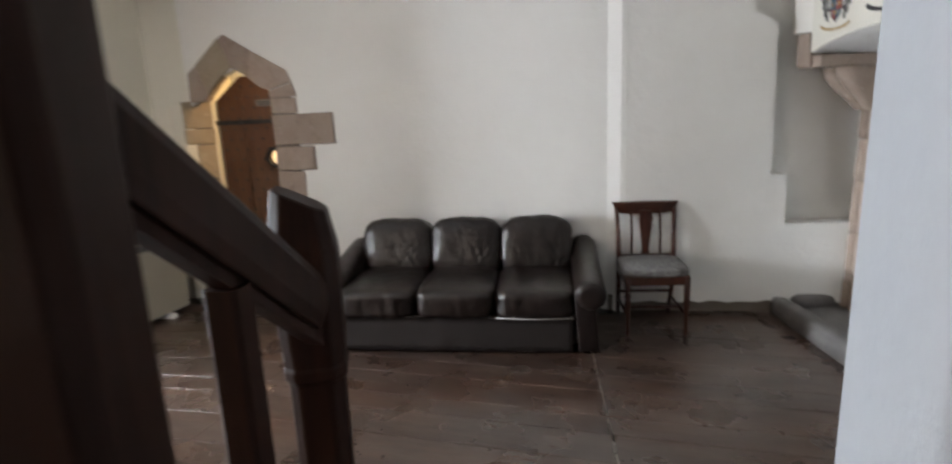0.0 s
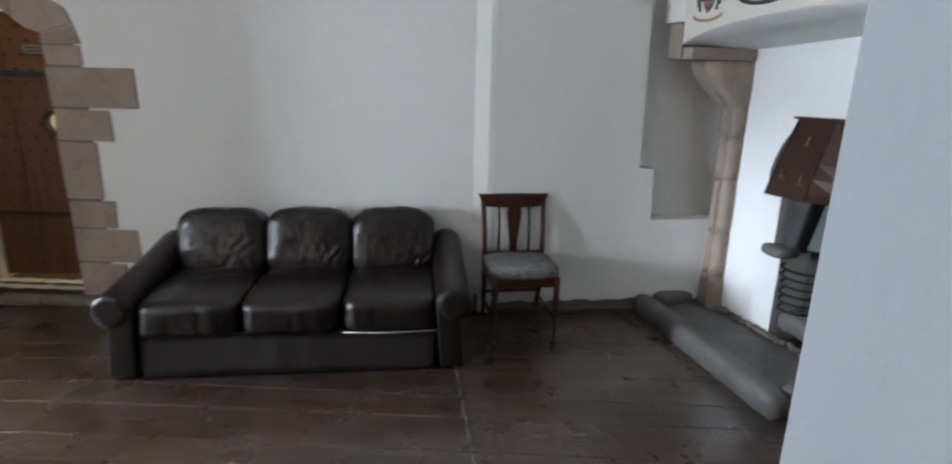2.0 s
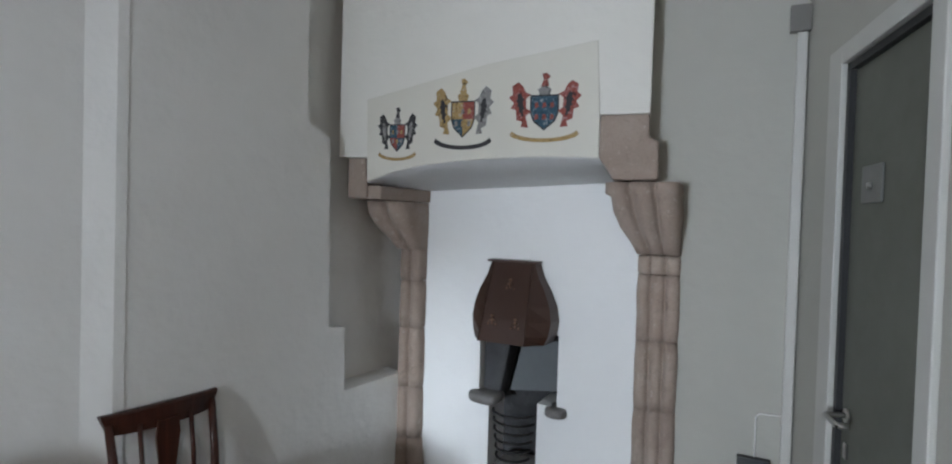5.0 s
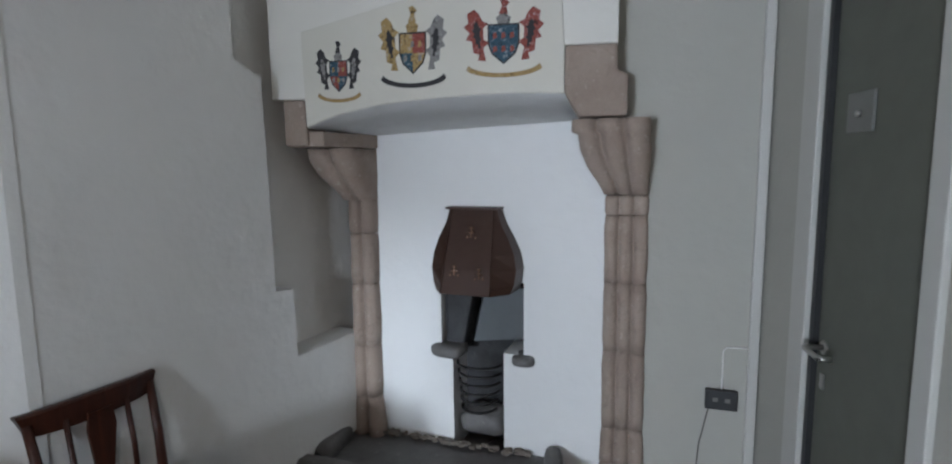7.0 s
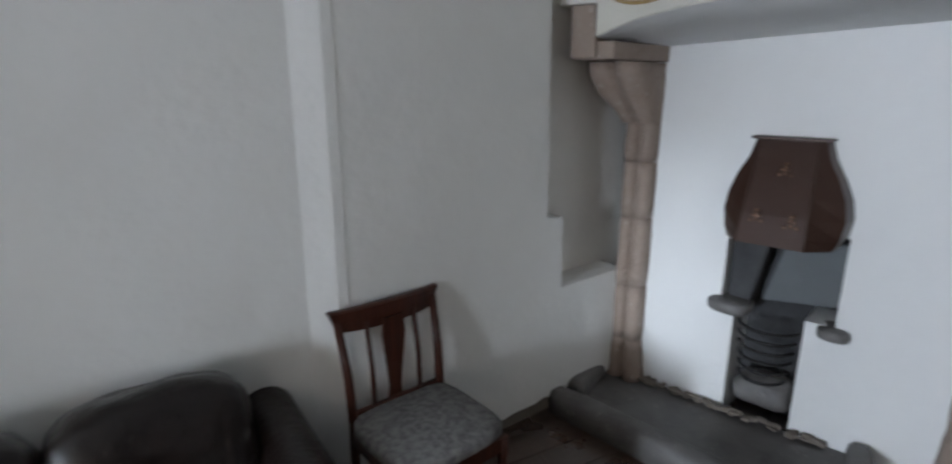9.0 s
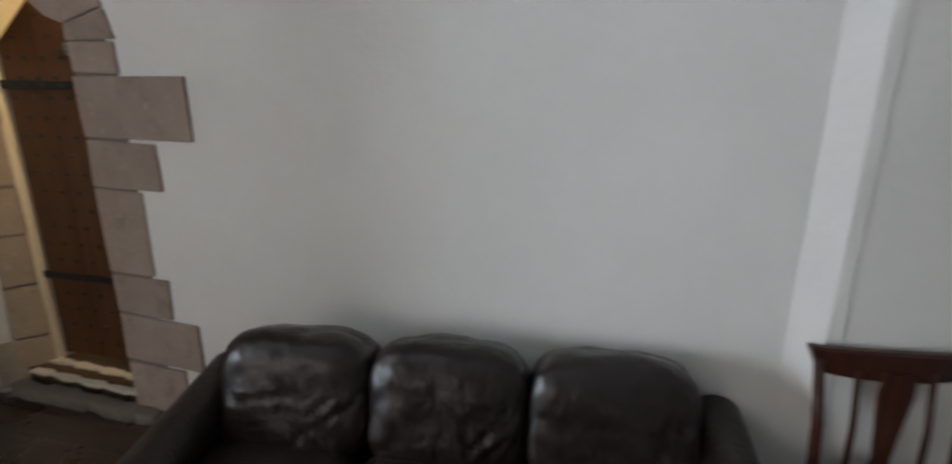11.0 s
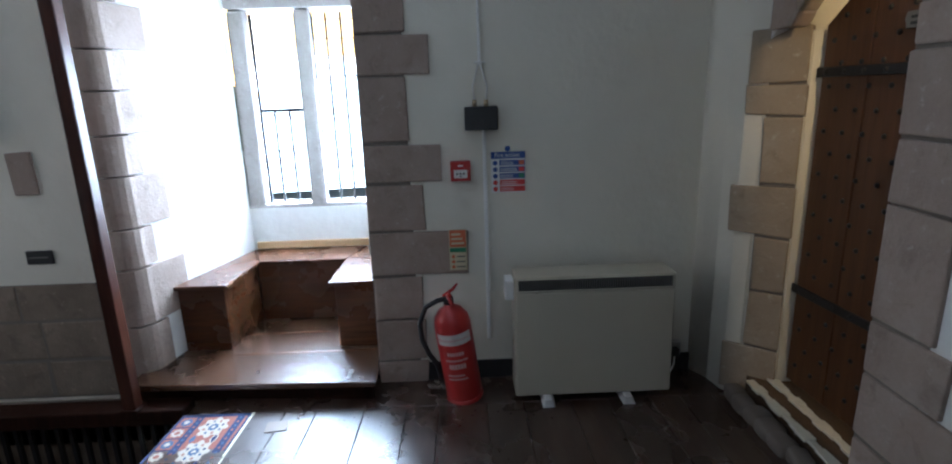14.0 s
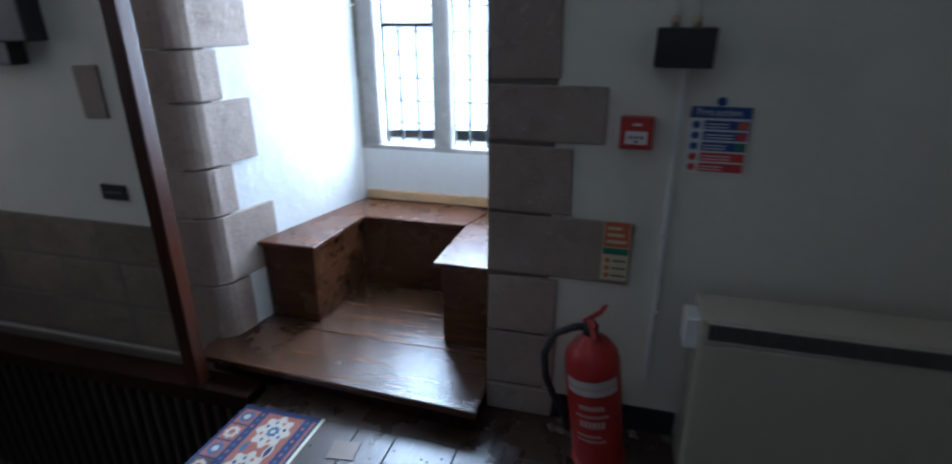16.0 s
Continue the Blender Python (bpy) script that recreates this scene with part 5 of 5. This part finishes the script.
RED_P, BLUE_P, GOLD_P, GREY_P = (brushwork(n, c) for n, c in (("paint_red", (0.26, 0.060, 0.045)), ("paint_blue", (0.025, 0.075, 0.11)), ("paint_gold", (0.36, 0.235, 0.09)), ("paint_grey", (0.22, 0.21, 0.20))))
SHIELD = [(-0.5, 1.0), (0.5, 1.0), (0.5, 0.45), (0.38, 0.18), (0.0, -0.1), (-0.38, 0.18), (-0.5, 0.45)]
BEAST = [(0.0, 0.0), (0.35, 0.02), (0.28, 0.18), (0.55, 0.25), (0.6, 0.55), (0.85, 0.6), (0.7, 0.78), (0.95, 0.95), (0.75, 1.05), (0.8, 1.3), (0.5, 1.42), (0.3, 1.3), (0.15, 1.1), (-0.1, 1.02), (0.12, 0.9), (0.1, 0.6), (-0.12, 0.5), (0.12, 0.35)]


def paint(name, parent, outline, sx, sz, ox, oz, material, lift):
    o = [(ox + x * sx, oz + z * sz) for x, z in outline]
    a = sum(o[i][0] * o[(i + 1) % len(o)][1] - o[(i + 1) % len(o)][0] * o[i][1] for i in range(len(o)))
    if a < 0:
        o = o[::-1]
    return part(name, prism(B(), o, -0.0075 - lift, -0.0062), material, parent)


def make_arms(cs, cz, w, h, beast_l, beast_r, q, scroll, label):
    a = thing("painted_coat_of_arms", M_LIN, label, "emblem", "painted arms on the lintel")
    sw, sh = w * 0.36, h * 0.42
    oz = cz - h * 0.20
    paint("shield_edge", a, SHIELD, sw * 1.12, sh * 1.1, cs, oz - sh * 0.05, INK, 0.0)
    paint("shield", a, SHIELD, sw, sh, cs, oz, q[0], 0.0006)
    paint("quarter", a, [(0, 1.0), (0.5, 1.0), (0.5, 0.45), (0, 0.45)], sw, sh, cs, oz, q[1], 0.0012)
    paint("quarter", a, [(-0.5, 0.45), (0, 0.45), (0, -0.1), (-0.38, 0.18)], sw, sh, cs, oz, q[2], 0.0012)
    for k in range(6):
        x, z = (-0.3 + 0.3 * (k % 3)), 0.3 + 0.4 * (k // 3)
        paint("charge", a, [(-0.08, -0.1), (0.08, -0.06), (0.05, 0.1), (-0.06, 0.08)], sw, sh, cs + x * sw, oz + z * sh, (GOLD_P if k % 2 else GREY_P) if q[0] is not q[1] else RED_P, 0.0018)
    paint("helm", a, [(-0.2, 0), (0.2, 0), (0.26, 0.35), (0.1, 0.55), (-0.1, 0.55), (-0.26, 0.35)], sw, h * 0.22, cs, oz + sh * 1.05, GREY_P if q[0] is not GOLD_P else GOLD_P, 0.0006)
    paint("crest", a, [(-0.16, 0), (0.16, 0), (0.1, 0.3), (0.22, 0.42), (0.05, 0.6), (-0.12, 0.55), (-0.05, 0.3)], sw, h * 0.32, cs, oz + sh * 1.05 + h * 0.12, beast_l, 0.0009)
    for s, mt in ((-1, beast_l), (1, beast_r)):
        paint("supporter", a, BEAST, s * w * 0.30, h * 0.46, cs + s * sw * 0.62, oz - h * 0.02, mt, 0.0004)
        paint("shading", a, [(x * 0.5 + 0.15, z * 0.6 + 0.3) for x, z in BEAST], s * w * 0.24, h * 0.40, cs + s * sw * 0.70, oz + h * 0.02, INK if mt is not INK else GREY_P, 0.0010)
    arc = [(math.sin(radians(t)) * 0.5, -math.cos(radians(t)) * 0.22) for t in range(-78, 79, 12)]
    paint("scroll", a, arc + [(x * 1.08, z - 0.09) for x, z in arc[::-1]], w * 0.92, h * 0.62, cs, cz - h * 0.24, scroll, 0.0003)
    return a


make_arms(-1.098, 2.139, 0.235, 0.30, INK, INK, (BLUE_P, RED_P, RED_P), GOLD_P, "small painted coat of arms with dark birds and a blue shield")
make_arms(-0.718, 2.234, 0.335, 0.385, GOLD_P, GREY_P, (GOLD_P, RED_P, BLUE_P), INK, "painted royal arms with gold and grey beasts")
make_arms(-0.28, 2.257, 0.37, 0.36, RED_P, RED_P, (BLUE_P, BLUE_P, BLUE_P), GOLD_P, "painted coat of arms with red lions and a blue shield")

# ---- sockets and pipework right of the fireplace ----
so = thing("wall_socket", M_FE, "black double socket with thin surface cable on the white wall", "socket")
part("body", bevelled(plate(B(), 0.38, 0.525, 0.505, 0.60, 0, 0.038), 0.006, 2), M_BLACK, so)
for x in (0.425, 0.48):
    part("outlet", plate(B(), x - 0.012, x + 0.012, 0.545, 0.565, 0.038, 0.039), M_VENT, so)
part("cable", tube(B(), [(0.455, -0.006, 0.60), (0.455, -0.006, 0.79), (0.47, -0.006, 0.81), (0.56, -0.006, 0.815)], 0.0045, 6), M_WALL, so, "white-painted cable", True)
part("cable", tube(B(), [(0.40, -0.006, 0.505), (0.36, -0.006, 0.30), (0.345, -0.006, 0.06)], 0.0035, 6), M_VENT, so, "thin grey cable", True)
du = thing("cable_conduit", M_FE, "white-painted cable conduit in the corner with a box on top", "conduit")
part("pipe", bevelled(plate(B(), 0.562, 0.605, 0.0, 2.6, 0, 0.03), 0.006, 2), M_FRAME, du)
part("box", bevelled(plate(B(), 0.53, 0.615, 2.6, 2.72, 0, 0.05), 0.006, 2), M_VENT, du, "grey junction box")

# ---- grey door ----
DX0, DX1, DZ = 0.49, 1.13, 2.32
door2 = tagged(new("door_2"), "closed grey-green painted door in a white frame with dark edges", "door", "", "structure")
door2.matrix_basis = M_SE
bm = B()
box(bm, DX0 + 0.03, DX1 - 0.03, 0.02, 0.06, 0.012, DZ - 0.03)
part("door_leaf", bevelled(bm, 0.003, 1), M_GREENGREY, door2)
for a, b, c, d in ((DX0 + 0.002, DX0 + 0.028, 0, DZ), (DX1 - 0.028, DX1 - 0.002, 0, DZ), (DX0 + 0.002, DX1 - 0.002, DZ - 0.028, DZ - 0.002)):
    bm = B()
    box(bm, a, b, 0.0, 0.08, c, d)
    part("door_seal", bm, M_BLACK, door2, "black door seal")
for a, b, c, d in ((DX0 - 0.13, DX0, 0, DZ + 0.07), (DX1, DX1 + 0.075, 0, DZ + 0.07), (DX0, DX1, DZ, DZ + 0.07)):
    bm = B()
    box(bm, a, b, -0.022, 0.0, c, d)
    part("door_frame", bevelled(bm, 0.005, 2), M_FRAME, door2)
handle = part("handle", tube(B(), [(DX0 + 0.085, 0.02, 1.02), (DX0 + 0.085, -0.045, 1.02), (DX0 + 0.092, -0.055, 1.02), (DX0 + 0.20, -0.058, 1.02), (DX0 + 0.215, -0.05, 1.02), (DX0 + 0.218, -0.02, 1.02)], 0.010, 10), M_STEEL, door2, "bent steel lever handle", True)
bm = lathe(B(), [(0.026, 0), (0.026, 0.008), (0.02, 0.010)], 20, pose(DX0 + 0.085, 0.02, 1.02, 90, 0, 0))
part("rose", bm, M_STEEL, handle, "", True)
bm = B()
box(bm, DX0 + 0.07, DX0 + 0.10, 0.012, 0.02, 0.86, 0.92)
part("keyhole_plate", bevelled(bm, 0.004, 1), M_STEEL, door2)
bm = B()
box(bm, DX0 + 0.14, DX0 + 0.30, 0.010, 0.0195, 1.79, 1.92)
pl = part("push_plate", bevelled(bm, 0.003, 1), plain("dull_steel", (0.22, 0.22, 0.21), 0.45, 0.6), door2, "dull steel plate with a small knob")
bm = lathe(B(), [(0.012, 0), (0.010, 0.010)], 12, pose(DX0 + 0.22, 0.010, 1.85, 90, 0, 0))
part("knob", bm, M_STEEL, pl, "", True)

# ---- stair balustrade ----
bal = thing("stair_balustrade", pose(0, 0, 0), "dark stained oak balustrade with sloping handrail and newel posts", "balustrade")


def square_post(x, y, w, z1, turn, slope=0.0, z0=0.0):
    bm = B()
    h = w / 2
    c = h * 0.72
    plan = [(-h, -c), (-c, -h), (c, -h), (h, -c), (h, c), (c, h), (-c, h), (-h, c)]
    rings = [[(px, py, z0) for px, py in plan], [(px, py, z1 - 0.0 + slope * px) for px, py in plan]]
    loft(bm, rings)
    return bm, pose(x, y, 0, 0, 0, turn)


bm = B()


def newel_ring(h, z, slope=0.0):
    c = h * 0.62
    return [(px, py, z + slope * px) for px, py in ((-h, -c), (-c, -h), (c, -h), (h, -c), (h, c), (c, h), (-c, h), (-h, c))]


loft(bm, [newel_ring(0.062, 0.0), newel_ring(0.062, 0.94), newel_ring(0.063, 0.985), newel_ring(0.071, 1.0), newel_ring(0.071, 1.02), newel_ring(0.068, 1.03), newel_ring(0.073, 1.10), newel_ring(0.073, 1.31, -0.2), newel_ring(0.056, 1.415, -0.5)])
part("newel_post", bevelled(bm, 0.004, 1), M_DARK, bal, "octagonal-edged newel with a stepped neck and sloped cap", m=pose(0.232, 1.06, 0, 0, 0, 26))
bm, m = square_post(0.335, 0.41, 0.16, 3.19, 20)
part("newel_post", bevelled(bm, 0.005, 1), M_DARK, bal, m=m)
A, Bp = Vector((0.345, 0.47, 1.60)), Vector((0.272, 1.01, 1.185))
d = (Bp - A).normalized()
side = Vector((0, 0, 1)).cross(d).normalized()
up = d.cross(side)
rings = []
for p in (A, Bp):
    rings.append([tuple(p + side * u + up * v) for u, v in ((-0.03, -0.06), (0.03, -0.06), (0.035, -0.03), (0.035, 0.03), (0.025, 0.055), (-0.025, 0.055), (-0.035, 0.03), (-0.035, -0.03))])
part("handrail", bevelled(loft(B(), rings), 0.006, 2), M_DARK, bal)
rings = []
for p in (A + Vector((0, 0, -0.088)), Bp + Vector((0, 0, -0.088))):
    rings.append([tuple(p + side * u + up * v) for u, v in ((-0.018, -0.012), (0.018, -0.012), (0.018, 0.03), (-0.018, 0.03))])
part("under_rail", loft(B(), rings), M_DARK, bal)
bm, m = square_post(0.31, 0.715, 0.062, 1.32, 8)
part("baluster", bm, M_DARK, bal, m=m)

# ---- stairwell shaft below the floor ----
# pale shaft walls borrow the plinth's dark stone, which paints in the shade
bm = B()
box(bm, -3.5, -3.30, -1.8, 1.5, -2.4, -0.3)
structure("stairwell_wall", bm, M_PLINTH, "wall down in the stairwell, coloured dark brown for its shade")
bm = B()
box(bm, -3.3, -2.0, 1.31, 1.45, -2.4, -0.2)
structure("stairwell_wall_2", bm, M_PLINTH, "end wall of the stairwell, coloured dark brown for its shade")
bm = B()
box(bm, -2.02, -1.9, -1.8, 1.5, -2.4, -0.2)
structure("stairwell_wall_3", bm, M_PLINTH, "side wall of the stairwell, coloured dark brown for its shade")
bm = B()
box(bm, -3.5, -1.9, -1.8, 1.5, -2.6, -2.4)
structure("stairwell_floor", bm, M_SLATE, "dark floor at the bottom of the stairwell", "floor")

# ---- floorboards ----
floor_ob = bpy.data.objects["floor"]


def plank(x0, x1, y0, y1, seam=None):
    xs = [x0] + [x for x in (-3.1, -1.2) if x0 + 0.05 < x < x1 - 0.05] + [x1]
    bm = B()
    g = 0.0025
    rings = []
    for x in xs:
        z = floor_z(x)
        e = 0.0012
        rings.append([(x, y0 + g, z - 0.03), (x, y0 + g, z - e), (x, y0 + g + e, z), (x, y1 - g - e, z), (x, y1 - g, z - e), (x, y1 - g, z - 0.03)])
    loft(bm, rings)
    return part("plank", bm, M_BOARD, floor_ob)


prnd = random.Random(11)
y = YS
while y < 4.55:
    w = prnd.choice((0.17, 0.2, 0.23, 0.26))
    y1 = min(y + w, 4.6)
    seam_x = 0.72 + (3.4 - (y + y1) / 2) * 0.17
    west = -3.025 if y1 > 1.32 else -2.0
    joints = [west]
    if y1 > 1.32 and prnd.random() < 0.75:
        joints.append(prnd.uniform(-2.3, -0.4))
    joints.append(seam_x)
    if prnd.random() < 0.35:
        joints.append(prnd.uniform(1.5, 2.3))
    joints.append(3.6)
    if west < -3 and y < 1.32:
        y = 1.32
    for a, b in zip(joints, joints[1:]):
        plank(a + 0.002, b - 0.002, y, y1)
    y = y1
# long border board along the window wall
bm = B()
box(bm, -3.4, -3.028, 1.32, 4.6, -0.13, -0.083)
part("plank", bevelled(bm, 0.004, 1), M_BOARD, floor_ob)
bm = B()
nail_rnd = random.Random(4)
for k in range(90):
    x, yy = nail_rnd.choice((-2.93, -2.86, -1.7, -1.1, -0.3, 0.55, 0.95)) + nail_rnd.uniform(-0.03, 0.03), nail_rnd.uniform(1.7, 3.4)
    lathe(bm, [(0.007, 0), (0.006, 0.0012)], 6, pose(x, yy, floor_z(x)))
tagged(part("floor_nails", bm, M_IRON), "black nail heads in the old floorboards", "nails", "", "stuff")
pt = thing("floor_patch", pose(-2.88, 1.86, floor_z(-2.88) + 0.001, 0, -2.5, 8), "pale square patch let into the floorboard", "patch")
bm = B()
box(bm, -0.05, 0.05, -0.055, 0.055, 0, 0.003)
part("plate", bm, plain("pale_wood_patch", (0.20, 0.15, 0.12), 0.6), pt)

# frame of the south window
swin = tagged(new("window_2"), "plain white framed window in the south wall", "window", "", "structure")
swin.matrix_basis = pose(-2.85, YS - 0.12, 1.05)
for a, b, c, d in ((0, 0.05, 0, 1.4), (1.25, 1.3, 0, 1.4), (0.05, 1.25, 0, 0.05), (0.05, 1.25, 1.35, 1.4), (0.63, 0.67, 0.05, 1.35)):
    bm = B()
    box(bm, a, b, 0.0, 0.06, c, d)
    part("window_frame", bevelled(bm, 0.005, 1), M_WHITEPAINT, swin)

# pale dust lying in the joint where the boards end
bm = B()
dust = random.Random(8)
for k in range(150):
    yy = dust.uniform(1.9, 3.5)
    sx = 0.72 + (3.4 - yy) * 0.17
    l, w = dust.uniform(0.01, 0.05), dust.uniform(0.002, 0.006)
    box(bm, sx - w, sx + w, yy, yy + l, 0.0, 0.0012)
tagged(part("joint_dust", bm, plain("pale_dust", (0.34, 0.31, 0.28), 0.95)), "pale dust caught in the floorboard joint", "dust", "", "stuff")
